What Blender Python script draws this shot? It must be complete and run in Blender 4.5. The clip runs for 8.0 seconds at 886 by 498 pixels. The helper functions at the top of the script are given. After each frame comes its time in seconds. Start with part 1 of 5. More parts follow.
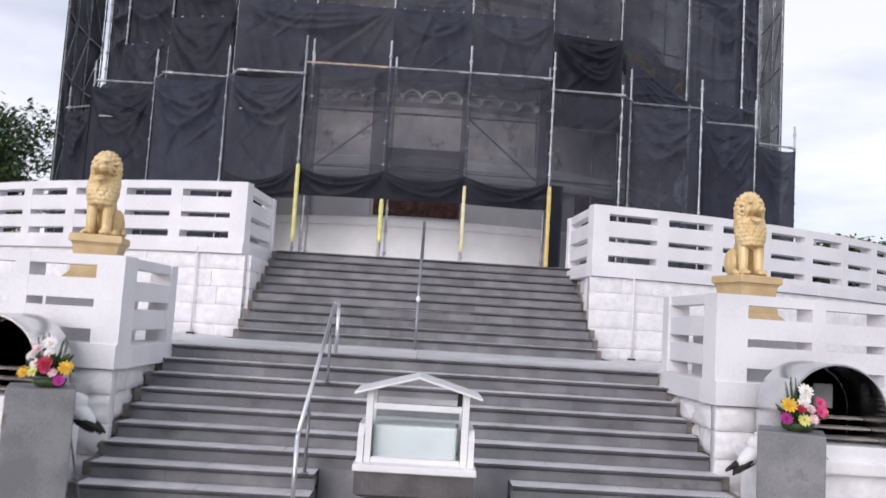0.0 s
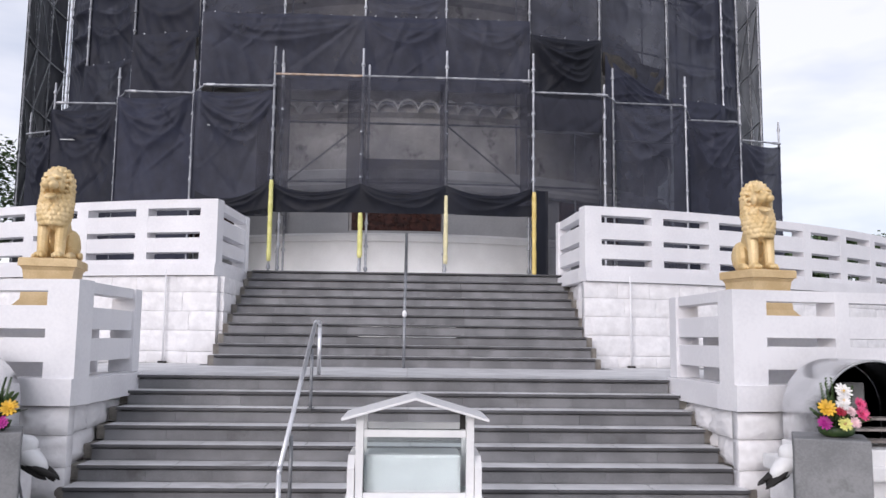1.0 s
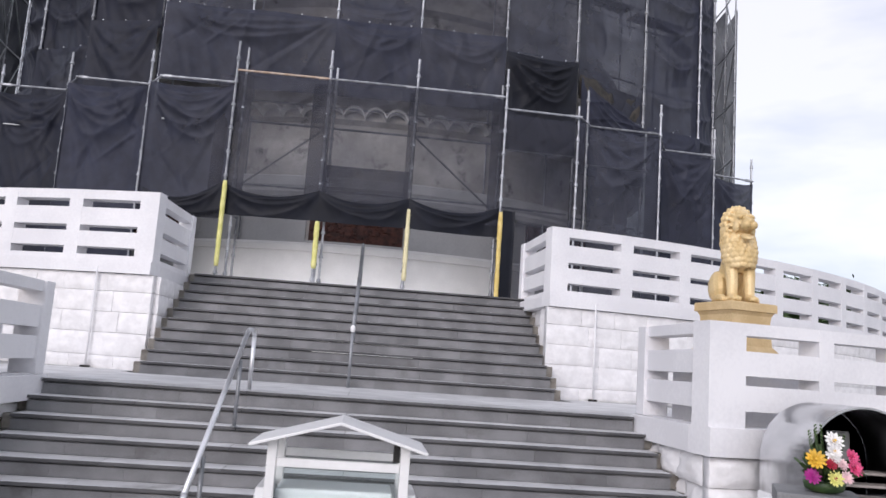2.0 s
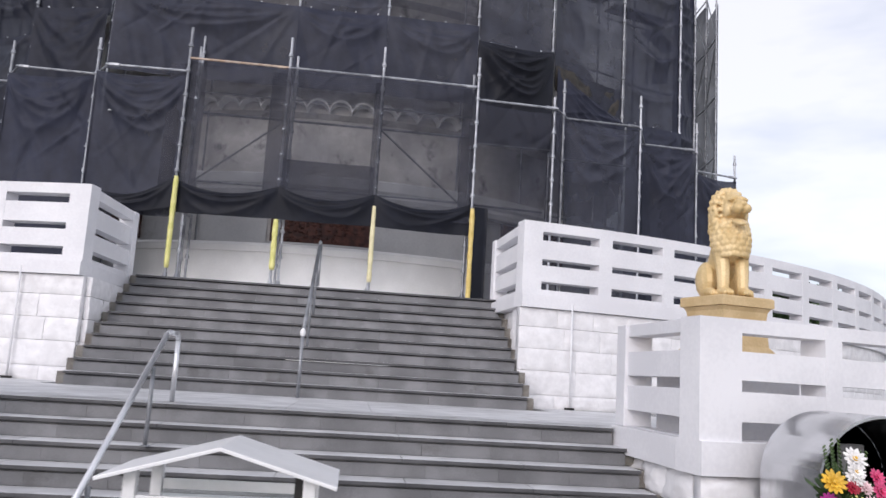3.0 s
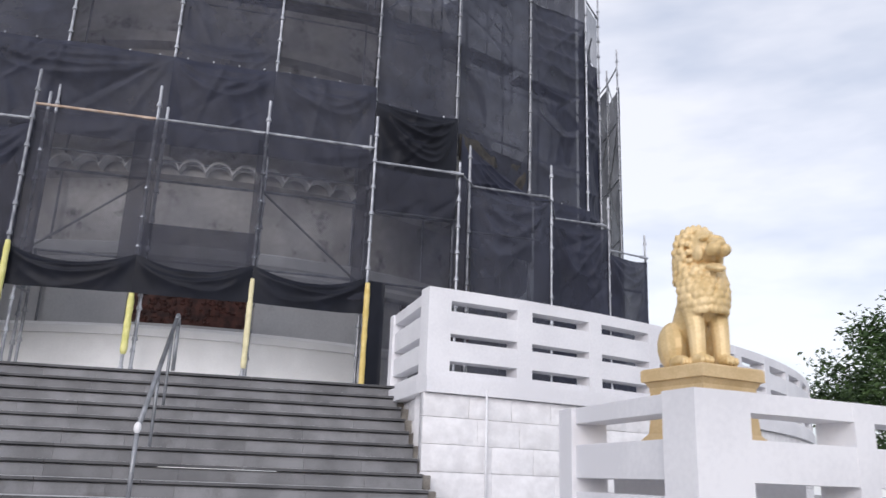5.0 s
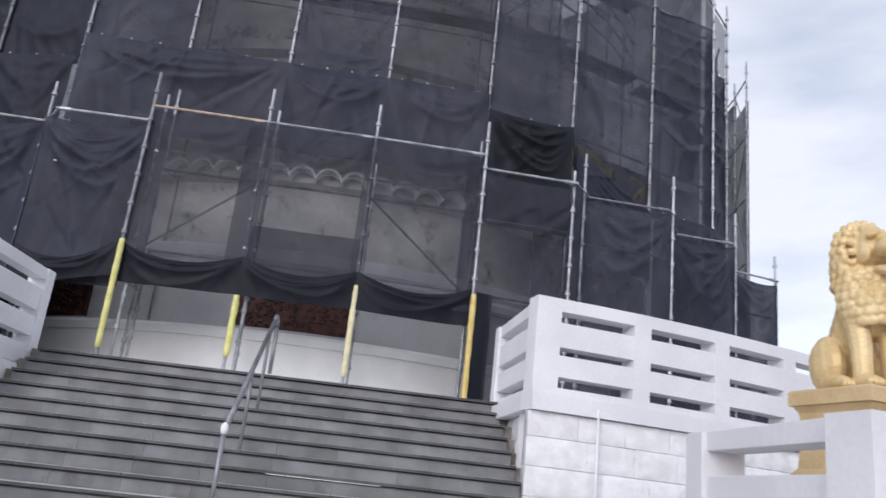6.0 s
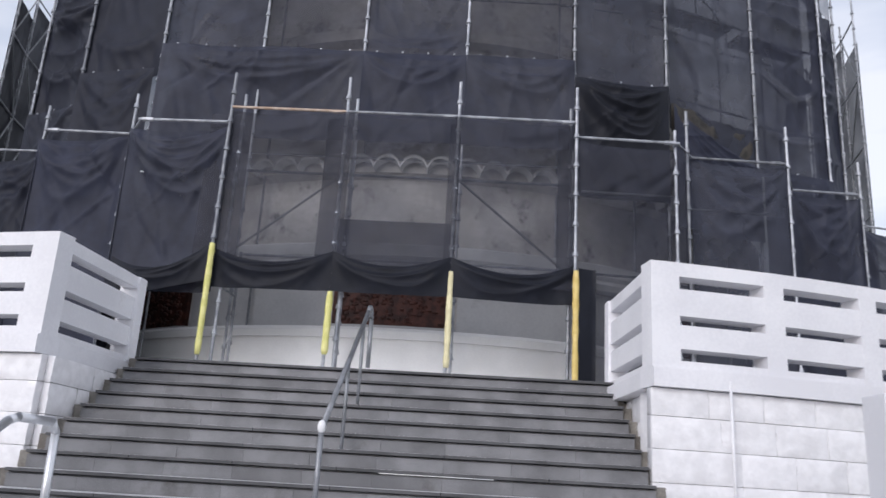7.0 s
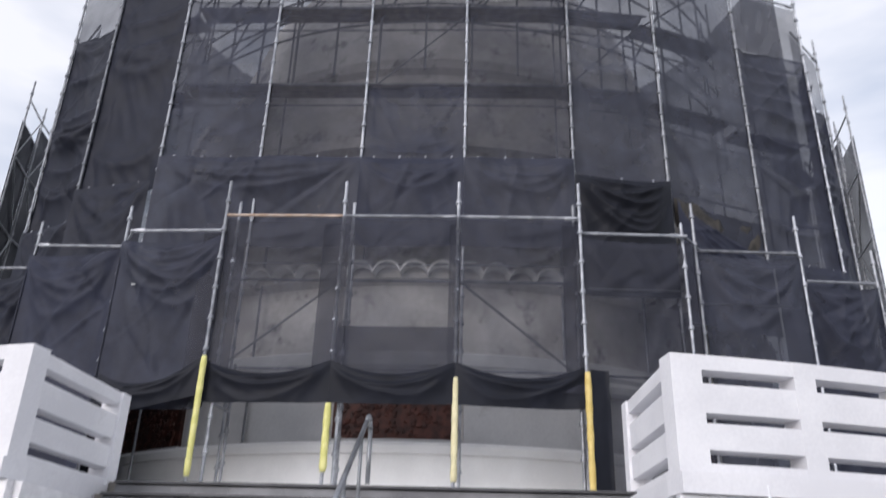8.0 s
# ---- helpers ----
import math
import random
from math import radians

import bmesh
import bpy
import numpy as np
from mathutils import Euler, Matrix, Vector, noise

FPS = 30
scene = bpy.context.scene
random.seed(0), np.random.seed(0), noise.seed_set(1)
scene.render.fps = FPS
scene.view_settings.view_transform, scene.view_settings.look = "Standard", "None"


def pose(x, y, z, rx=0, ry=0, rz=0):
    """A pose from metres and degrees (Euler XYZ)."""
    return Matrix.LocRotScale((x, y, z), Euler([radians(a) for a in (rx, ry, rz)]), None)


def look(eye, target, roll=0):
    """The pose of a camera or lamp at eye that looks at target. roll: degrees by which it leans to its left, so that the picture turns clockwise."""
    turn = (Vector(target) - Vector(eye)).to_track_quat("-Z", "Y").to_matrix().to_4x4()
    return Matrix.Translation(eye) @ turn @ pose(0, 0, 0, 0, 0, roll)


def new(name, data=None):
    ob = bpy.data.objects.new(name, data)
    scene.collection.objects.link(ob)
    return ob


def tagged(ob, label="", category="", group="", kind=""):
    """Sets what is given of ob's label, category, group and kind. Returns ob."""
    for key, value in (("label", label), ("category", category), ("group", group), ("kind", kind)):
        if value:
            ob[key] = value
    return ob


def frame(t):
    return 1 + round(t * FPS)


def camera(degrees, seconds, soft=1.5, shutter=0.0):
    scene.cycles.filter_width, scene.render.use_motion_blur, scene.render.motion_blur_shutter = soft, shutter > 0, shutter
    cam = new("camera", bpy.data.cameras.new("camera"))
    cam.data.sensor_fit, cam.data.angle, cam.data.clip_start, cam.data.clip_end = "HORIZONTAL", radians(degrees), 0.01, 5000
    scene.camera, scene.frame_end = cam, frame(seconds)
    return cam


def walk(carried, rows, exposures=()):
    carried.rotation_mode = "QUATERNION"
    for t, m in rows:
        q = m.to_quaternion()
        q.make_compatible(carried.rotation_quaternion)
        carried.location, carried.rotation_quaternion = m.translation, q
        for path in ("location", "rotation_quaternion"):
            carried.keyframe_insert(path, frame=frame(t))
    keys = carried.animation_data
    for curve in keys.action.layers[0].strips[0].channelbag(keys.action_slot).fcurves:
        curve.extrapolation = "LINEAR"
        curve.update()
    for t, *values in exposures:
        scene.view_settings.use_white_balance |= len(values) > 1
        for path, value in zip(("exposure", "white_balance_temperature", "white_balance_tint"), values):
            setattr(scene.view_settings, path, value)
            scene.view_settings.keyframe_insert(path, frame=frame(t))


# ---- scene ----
cam = camera(58.0, 8.0, shutter=0.4)
PATH = [
    (0, (0.081, 0.669, 1.888), (0.113, 2.661, 2.067), 3.5),
    (0.5, (0.055, 1.022, 1.858), (0.127, 3.004, 2.118), 1.8),
    (1, (0.017, 1.407, 1.844), (0.098, 3.393, 2.068), 0.7),
    (1.5, (0.06, 1.817, 1.85), (0.14, 3.793, 2.145), 3.8),
    (1.7, (0.097, 1.959, 1.802), (0.236, 3.935, 2.08), 3.5),
    (2.8, (0.463, 3.049, 1.827), (0.644, 5.015, 2.146), 4.3),
    (3, (0.545, 3.224, 1.81), (0.752, 5.189, 2.118), 3.5),
    (3.5, (0.721, 3.681, 1.806), (0.953, 5.633, 2.176), 3.7),
    (4, (0.691, 4.152, 1.84), (1.014, 6.074, 2.291), 1.7),
    (4.5, (0.851, 4.608, 1.842), (1.224, 6.5, 2.374), 2.2),
    (4.7, (0.866, 4.864, 1.853), (1.317, 6.731, 2.412), 2.5),
    (5.8, (1.021, 5.718, 1.85), (1.279, 7.631, 2.388), 3.9),
    (6, (1.059, 5.835, 1.846), (1.215, 7.734, 2.431), 6.3),
    (6.5, (1.128, 6.164, 1.835), (1.152, 8.074, 2.428), 4.2),
    (7, (1.086, 6.519, 1.854), (1.011, 8.44, 2.406), 3.4),
    (7.5, (1.09, 6.755, 1.857), (0.949, 8.647, 2.489), 2.3),
    (8, (1.119, 7.05, 1.876), (1.024, 8.874, 2.692), 1.7),
]
walk(cam, [(t, look(eye, target, roll)) for t, eye, target, roll in PATH], [(0, 0.2, 6290, 16), (4, 0.2, 6290, 14), (6.5, 0.14, 6080, 13), (8, 0.26, 6250, 13)])


# ---- world, sun ----
world = bpy.data.worlds.new("overcast_sky")
scene.world = world
world.use_nodes = True
wn, wl = world.node_tree.nodes, world.node_tree.links
wn.clear()
sky = wn.new("ShaderNodeTexSky")
sky.sky_type, sky.sun_disc = "NISHITA", False
sky.sun_elevation, sky.sun_rotation = radians(21), radians(206)
tc = wn.new("ShaderNodeTexCoord")
mp = wn.new("ShaderNodeMapping")
mp.inputs["Scale"].default_value = (1.6, 1.6, 5.0)
mp.inputs["Location"].default_value = (0.4, 0.2, 0.1)
cn = wn.new("ShaderNodeTexNoise")
cn.inputs["Scale"].default_value, cn.inputs["Detail"].default_value, cn.inputs["Roughness"].default_value = 1.5, 5, 0.52
cr = wn.new("ShaderNodeValToRGB")
cr.color_ramp.elements[0].position, cr.color_ramp.elements[0].color = 0.36, (0.62, 0.66, 0.74, 1)
cr.color_ramp.elements[1].position, cr.color_ramp.elements[1].color = 0.58, (1.0, 0.985, 0.985, 1)
bg_cloud, bg_sky, add = wn.new("ShaderNodeBackground"), wn.new("ShaderNodeBackground"), wn.new("ShaderNodeAddShader")
bg_cloud.inputs["Strength"].default_value = 0.765
bg_sky.inputs["Strength"].default_value = 0.03
wo = wn.new("ShaderNodeOutputWorld")
wl.new(tc.outputs["Generated"], mp.inputs["Vector"])
wl.new(mp.outputs["Vector"], cn.inputs["Vector"])
wl.new(cn.outputs["Fac"], cr.inputs["Fac"])
wl.new(cr.outputs["Color"], bg_cloud.inputs["Color"])
wl.new(sky.outputs["Color"], bg_sky.inputs["Color"])
wl.new(bg_cloud.outputs[0], add.inputs[0])
wl.new(bg_sky.outputs[0], add.inputs[1])
wl.new(add.outputs[0], wo.inputs["Surface"])
sun_data = bpy.data.lights.new("sun", "SUN")
sun_data.energy, sun_data.angle, sun_data.color = 1.45, radians(36), (1.0, 0.955, 0.93)
sun = new("sun", sun_data)
sun.matrix_basis = look((-11, -15, 9.6), (0, 8, 0))

# ---- materials ----


def mat(name, c1, c2, scale=2.0, fine=40.0, rough=0.6, metal=0.0, bump=0.2, dist=0.004, vary=0.0, lo=0.38, hi=0.64, stain=None, stain_scale=0.7, stain_at=0.6, spec=0.5):
    """Two-scale mottled surface in world metres; vary shifts the value from piece to piece; stain adds a third colour in blotches."""
    m = bpy.data.materials.new(name)
    m.use_nodes = True
    n, l = m.node_tree.nodes, m.node_tree.links
    b = n["Principled BSDF"]
    geo = n.new("ShaderNodeNewGeometry")
    n1, n2 = n.new("ShaderNodeTexNoise"), n.new("ShaderNodeTexNoise")
    n1.inputs["Scale"].default_value, n1.inputs["Detail"].default_value = scale, 6
    n2.inputs["Scale"].default_value, n2.inputs["Detail"].default_value = fine, 4
    for q in (n1, n2):
        l.new(geo.outputs["Position"], q.inputs["Vector"])
    mixn = n.new("ShaderNodeMath")
    mixn.operation = "MULTIPLY_ADD"
    l.new(n2.outputs["Fac"], mixn.inputs[0])
    mixn.inputs[1].default_value = 0.4
    sub = n.new("ShaderNodeMath")
    sub.operation = "SUBTRACT"
    l.new(n1.outputs["Fac"], sub.inputs[0])
    sub.inputs[1].default_value = 0.2
    l.new(sub.outputs[0], mixn.inputs[2])
    ramp = n.new("ShaderNodeValToRGB")
    ramp.color_ramp.elements[0].position, ramp.color_ramp.elements[0].color = lo, (*c1, 1)
    ramp.color_ramp.elements[1].position, ramp.color_ramp.elements[1].color = hi, (*c2, 1)
    l.new(mixn.outputs[0], ramp.inputs["Fac"])
    col = ramp.outputs["Color"]
    if stain:
        n3 = n.new("ShaderNodeTexNoise")
        n3.inputs["Scale"].default_value, n3.inputs["Detail"].default_value, n3.inputs["Roughness"].default_value = stain_scale, 8, 0.65
        l.new(geo.outputs["Position"], n3.inputs["Vector"])
        r3 = n.new("ShaderNodeMapRange")
        r3.inputs["From Min"].default_value, r3.inputs["From Max"].default_value = stain_at, stain_at + 0.16
        l.new(n3.outputs["Fac"], r3.inputs["Value"])
        mx = n.new("ShaderNodeMix")
        mx.data_type = "RGBA"
        l.new(r3.outputs["Result"], mx.inputs["Factor"])
        l.new(col, mx.inputs["A"])
        mx.inputs["B"].default_value = (*stain, 1)
        col = mx.outputs["Result"]
    if vary:
        info, hsv, mr = n.new("ShaderNodeObjectInfo"), n.new("ShaderNodeHueSaturation"), n.new("ShaderNodeMapRange")
        mr.inputs["To Min"].default_value, mr.inputs["To Max"].default_value = 1 - vary, 1 + vary
        l.new(info.outputs["Random"], mr.inputs["Value"])
        l.new(mr.outputs["Result"], hsv.inputs["Value"])
        l.new(col, hsv.inputs["Color"])
        col = hsv.outputs["Color"]
    l.new(col, b.inputs["Base Color"])
    b.inputs["Roughness"].default_value, b.inputs["Metallic"].default_value = rough, metal
    b.inputs["Specular IOR Level"].default_value = spec
    if bump:
        bp = n.new("ShaderNodeBump")
        bp.inputs["Strength"].default_value, bp.inputs["Distance"].default_value = bump, dist
        l.new(mixn.outputs[0], bp.inputs["Height"])
        l.new(bp.outputs["Normal"], b.inputs["Normal"])
    return m


WHITE = mat("white_paint", (0.70, 0.695, 0.72), (0.785, 0.78, 0.80), 1.2, 30, 0.5, bump=0.25, stain=(0.6, 0.58, 0.57), stain_scale=2.2, stain_at=0.66)
WHITE_STONE = mat("white_painted_stone", (0.73, 0.72, 0.73), (0.84, 0.83, 0.84), 5, 14, 0.6, bump=0.8, dist=0.02, vary=0.03, stain=(0.55, 0.53, 0.52), stain_scale=3.0, stain_at=0.66)
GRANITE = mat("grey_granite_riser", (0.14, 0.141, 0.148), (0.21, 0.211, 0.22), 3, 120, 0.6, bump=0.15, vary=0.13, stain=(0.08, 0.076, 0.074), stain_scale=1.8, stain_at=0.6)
# Same granite as the risers, paled for the sky light on level tops.
LIT_TREAD = mat("sky_lit_granite_tread", (0.52, 0.52, 0.53), (0.66, 0.66, 0.67), 3, 120, 0.6, bump=0.15, vary=0.07, stain=(0.26, 0.255, 0.25), stain_scale=1.6, stain_at=0.6)
# Slab edges coloured dark to paint the shade line under each tread.
NOSING_SHADE = mat("shade_dark_nosing", (0.05, 0.05, 0.054), (0.09, 0.09, 0.095), 3, 90, 0.6, bump=0.15, vary=0.1)
BROWNSTONE = mat("weathered_stair_end_stone", (0.14, 0.125, 0.11), (0.25, 0.235, 0.21), 5, 60, 0.8, bump=0.5)
# Deck surface is out of view; paled to bounce light onto the plinth.
DECK = mat("bounce_pale_deck", (0.68, 0.68, 0.68), (0.76, 0.76, 0.75), 1.5, 30, 0.7, bump=0.15)
PAVING = mat("pavement_stone", (0.25, 0.25, 0.25), (0.36, 0.36, 0.35), 0.8, 30, 0.8, bump=0.2)
GROUND = mat("ground_concrete", (0.22, 0.22, 0.21), (0.32, 0.32, 0.31), 0.3, 12, 0.85, bump=0.2)
STEEL = mat("galvanised_steel", (0.24, 0.25, 0.275), (0.44, 0.45, 0.48), 6, 60, 0.52, metal=0.6, bump=0.12, vary=0.3)
RUSTY = mat("worn_orange_steel", (0.42, 0.30, 0.22), (0.55, 0.45, 0.38), 8, 60, 0.6, metal=0.3, bump=0.1)
STAINLESS = mat("stainless_steel", (0.56, 0.57, 0.59), (0.74, 0.75, 0.77), 3, 90, 0.2, metal=1.0, bump=0.06, stain=(0.36, 0.36, 0.37), stain_scale=3.0, stain_at=0.55)
RAIL_STEEL = mat("brushed_rail_steel", (0.66, 0.67, 0.69), (0.78, 0.79, 0.81), 3, 90, 0.4, metal=0.85, bump=0.03)
DARKRAIL = mat("dull_steel_rail", (0.20, 0.21, 0.22), (0.30, 0.31, 0.33), 5, 80, 0.45, metal=0.6, bump=0.05)
YELLOW = mat("yellow_foam_wrap", (0.62, 0.60, 0.20), (0.76, 0.72, 0.30), 8, 60, 0.65, bump=0.4, dist=0.01)
ORANGEWRAP = mat("orange_yellow_wrap", (0.62, 0.46, 0.14), (0.74, 0.58, 0.22), 8, 60, 0.65, bump=0.4, dist=0.01)
PALEWRAP = mat("pale_yellow_wrap", (0.66, 0.60, 0.36), (0.78, 0.72, 0.46), 8, 60, 0.65, bump=0.4, dist=0.01)
GOLD = mat("gold_paint", (0.62, 0.45, 0.21), (0.78, 0.60, 0.33), 5, 60, 0.46, metal=0.12, bump=0.3, dist=0.006)
GOLD_BASE = mat("matt_gold_paint", (0.54, 0.39, 0.20), (0.66, 0.50, 0.28), 4, 60, 0.55, metal=0.1, bump=0.3)
STUPA = mat("weathered_white_plaster", (0.55, 0.53, 0.51), (0.74, 0.72, 0.70), 0.7, 9, 0.8, bump=0.3, stain=(0.06, 0.06, 0.055), stain_scale=1.9, stain_at=0.56)
PLASTER_GREY = mat("grey_plaster", (0.50, 0.50, 0.51), (0.58, 0.58, 0.585), 1.0, 20, 0.75, bump=0.2, stain=(0.34, 0.33, 0.33), stain_scale=1.2)
RELIEF = mat("dark_red_relief", (0.04, 0.013, 0.010), (0.11, 0.036, 0.025), 7, 40, 0.55, bump=0.6, dist=0.02)
CONCRETE = mat("grey_concrete", (0.17, 0.173, 0.18), (0.25, 0.253, 0.26), 3, 60, 0.75, bump=0.3, stain=(0.09, 0.09, 0.09), stain_scale=3)
SOOT = mat("sooty_metal", (0.16, 0.14, 0.13), (0.32, 0.29, 0.27), 4, 30, 0.7, bump=0.3, stain=(0.12, 0.05, 0.035), stain_scale=5, stain_at=0.62)
BLACKISH = mat("soot_black", (0.012, 0.011, 0.011), (0.03, 0.028, 0.027), 3, 30, 0.85, bump=0.2)
DARKWOOD = mat("dark_stone_stand", (0.075, 0.068, 0.068), (0.12, 0.11, 0.11), 4, 60, 0.5, bump=0.2)
BAMBOO = mat("scaffold_board", (0.10, 0.085, 0.065), (0.20, 0.17, 0.13), 6, 40, 0.8, bump=0.3)
LEAF = mat("green_leaf", (0.022, 0.05, 0.014), (0.07, 0.12, 0.03), 8, 40, 0.55, bump=0.1)
TREE_LEAF = mat("tree_foliage", (0.026, 0.058, 0.018), (0.085, 0.145, 0.042), 1.2, 9, 0.6, bump=0.1)
BARK = mat("tree_bark", (0.06, 0.045, 0.03), (0.13, 0.10, 0.075), 4, 30, 0.9, bump=0.6, dist=0.02)
PLASTIC_WHITE = mat("white_gloss_paint", (0.74, 0.74, 0.745), (0.82, 0.82, 0.825), 2, 30, 0.35, bump=0.1)
FRESH_WHITE = mat("fresh_white_paint", (0.84, 0.84, 0.84), (0.9, 0.9, 0.9), 2, 30, 0.45, bump=0.1)
CLOTH = mat("pale_translucent_panel", (0.50, 0.53, 0.55), (0.58, 0.61, 0.63), 2, 30, 0.4, bump=0.05)


def plain(name, c, rough=0.5):
    return mat(name, tuple(v * 0.8 for v in c), tuple(min(1, v * 1.15) for v in c), 20, 90, rough, bump=0.15, dist=0.002)


def net_material(name, opacity, spread, shade):
    """Woven shade netting: fine threads that let part of the light through, denser and looser in patches."""
    m = bpy.data.materials.new(name)
    m.use_nodes = True
    n, l = m.node_tree.nodes, m.node_tree.links
    b, out = n["Principled BSDF"], n["Material Output"]
    geo, no, mr = n.new("ShaderNodeNewGeometry"), n.new("ShaderNodeTexNoise"), n.new("ShaderNodeMapRange")
    no.inputs["Scale"].default_value, no.inputs["Detail"].default_value = 1.1, 6
    l.new(geo.outputs["Position"], no.inputs["Vector"])
    mr.inputs["From Min"].default_value, mr.inputs["From Max"].default_value = 0.35, 0.65
    mr.inputs["To Min"].default_value, mr.inputs["To Max"].default_value = opacity - spread, opacity + spread
    l.new(no.outputs["Fac"], mr.inputs["Value"])
    info, av = n.new("ShaderNodeObjectInfo"), n.new("ShaderNodeMath")
    av.operation = "MULTIPLY_ADD"
    l.new(info.outputs["Random"], av.inputs[0])
    av.inputs[1].default_value = 0.06
    l.new(mr.outputs["Result"], av.inputs[2])
    tr, mx = n.new("ShaderNodeBsdfTransparent"), n.new("ShaderNodeMixShader")
    l.new(av.outputs[0], mx.inputs[0])
    l.new(tr.outputs[0], mx.inputs[1])
    l.new(b.outputs[0], mx.inputs[2])
    l.new(mx.outputs[0], out.inputs["Surface"])
    fine, rp = n.new("ShaderNodeTexNoise"), n.new("ShaderNodeValToRGB")
    fine.inputs["Scale"].default_value, fine.inputs["Detail"].default_value = 3.0, 8
    l.new(geo.outputs["Position"], fine.inputs["Vector"])
    rp.color_ramp.elements[0].position, rp.color_ramp.elements[0].color = 0.3, tuple(v * 0.75 for v in shade) + (1,)
    rp.color_ramp.elements[1].position, rp.color_ramp.elements[1].color = 0.7, tuple(v * 1.25 for v in shade) + (1,)
    l.new(fine.outputs["Fac"], rp.inputs["Fac"])
    l.new(rp.outputs["Color"], b.inputs["Base Color"])
    b.inputs["Roughness"].default_value = 0.6
    b.inputs["Specular IOR Level"].default_value = 0.25
    return m


NET_THIN = net_material("thin_black_net", 0.62, 0.07, (0.032, 0.0335, 0.0484))
NET = net_material("black_shade_net", 0.76, 0.06, (0.031, 0.0335, 0.0506))
NET_DARK = net_material("dark_shade_net", 0.93, 0.03, (0.0255, 0.0285, 0.0473))
NET_PALE = net_material("greyed_black_net", 0.80, 0.05, (0.042, 0.0455, 0.0638))
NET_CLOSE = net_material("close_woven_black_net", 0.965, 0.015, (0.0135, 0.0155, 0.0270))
NET_DENSE = net_material("black_doubled_net", 0.965, 0.02, (0.0078, 0.0092, 0.0156))
NET_FRONT = net_material("streaked_black_net", 0.66, 0.08, (0.0315, 0.0335, 0.0479))
NET_MID = net_material("close_black_net", 0.86, 0.04, (0.030, 0.033, 0.0512))
TARP = mat("brown_tarpaulin", (0.016, 0.014, 0.011), (0.05, 0.042, 0.033), 6, 30, 0.7, bump=0.5, dist=0.02)
GLASS = bpy.data.materials.new("clear_glass")
GLASS.use_nodes = True
_b = GLASS.node_tree.nodes["Principled BSDF"]
_b.inputs["Base Color"].default_value, _b.inputs["Roughness"].default_value = (0.93, 0.98, 0.97, 1), 0.02
_b.inputs["Transmission Weight"].default_value, _b.inputs["IOR"].default_value = 1.0, 1.45

# ---- mesh tools ----


def mesh_of(name, bm, material, smooth=False):
    bmesh.ops.recalc_face_normals(bm, faces=bm.faces)
    me = bpy.data.meshes.new(name)
    bm.to_mesh(me)
    bm.free()
    me.materials.append(material)
    if smooth:
        me.polygons.foreach_set("use_smooth", [True] * len(me.polygons))
    return me


def part(name, bm, material, parent=None, label="", smooth=False):
    ob = new(name, mesh_of(name, bm, material, smooth))
    if parent:
        ob.parent = parent
    if label:
        ob["label"] = label
    return ob


def thing(name, label, category, group="", kind="", at=None):
    e = new(name)
    e.empty_display_size = 0.2
    if at is not None:
        e.matrix_basis = at
    return tagged(e, label, category, group, kind)


def box(bm, x0, x1, y0, y1, z0, z1, bevel=0.0, m=None):
    """A box, its edges rounded by bevel."""
    r = bmesh.ops.create_cube(bm, size=1.0, matrix=Matrix.LocRotScale(((x0 + x1) / 2, (y0 + y1) / 2, (z0 + z1) / 2), None, (abs(x1 - x0), abs(y1 - y0), abs(z1 - z0))))
    vs = r["verts"]
    if bevel:
        es = list({e for v in vs for e in v.link_edges})
        rb = bmesh.ops.bevel(bm, geom=es, offset=bevel, segments=2, affect="EDGES", profile=0.6)
        vs = list({v for f in rb["faces"] for v in f.verts} | {v for v in vs if v.is_valid})
    if m is not None:
        bmesh.ops.transform(bm, matrix=m, verts=vs)
    return vs


def tube(bm, p, q, r, seg=8, r2=None):
    p, q = Vector(p), Vector(q)
    d = q - p
    m = Matrix.Translation((p + q) / 2) @ d.to_track_quat("Z", "Y").to_matrix().to_4x4()
    return bmesh.ops.create_cone(bm, cap_ends=True, segments=seg, radius1=r, radius2=r if r2 is None else r2, depth=d.length, matrix=m)["verts"]


def ball(bm, c, r, m=None, u=12, v=8):
    r = r if hasattr(r, "__len__") else (r, r, r)
    mm = Matrix.Translation(c) @ (m or Matrix()) @ Matrix.Diagonal((*r, 1))
    return bmesh.ops.create_uvsphere(bm, u_segments=u, v_segments=v, radius=1.0, matrix=mm)["verts"]


def pipe_path(bm, pts, r, seg=8):
    for a, b in zip(pts[:-1], pts[1:]):
        tube(bm, a, b, r, seg)
    for p in pts[1:-1]:
        ball(bm, p, r, u=seg, v=6)


CX, CY = -0.1, 29.6          # the axis of the domed monument and of its round terraces


def ring(R, a, z=0.0):
    """A point on a circle round the axis; a in degrees, 0 towards the stairs, positive to +x."""
    a = radians(a)
    return Vector((CX + R * math.sin(a), CY - R * math.cos(a), z))


def arc_block(bm, R0, R1, a0, a1, z0, z1, n=1):
    """A curved block between two radii, two angles and two heights."""
    rows = []
    for i in range(n + 1):
        a = a0 + (a1 - a0) * i / n
        rows.append([bm.verts.new(ring(R, a, z)) for R, z in ((R0, z0), (R1, z0), (R1, z1), (R0, z1))])
    for u, v in zip(rows[:-1], rows[1:]):
        for k in range(4):
            bm.faces.new((u[k], u[(k + 1) % 4], v[(k + 1) % 4], v[k]))
    bm.faces.new(rows[0])
    bm.faces.new(rows[-1][::-1])


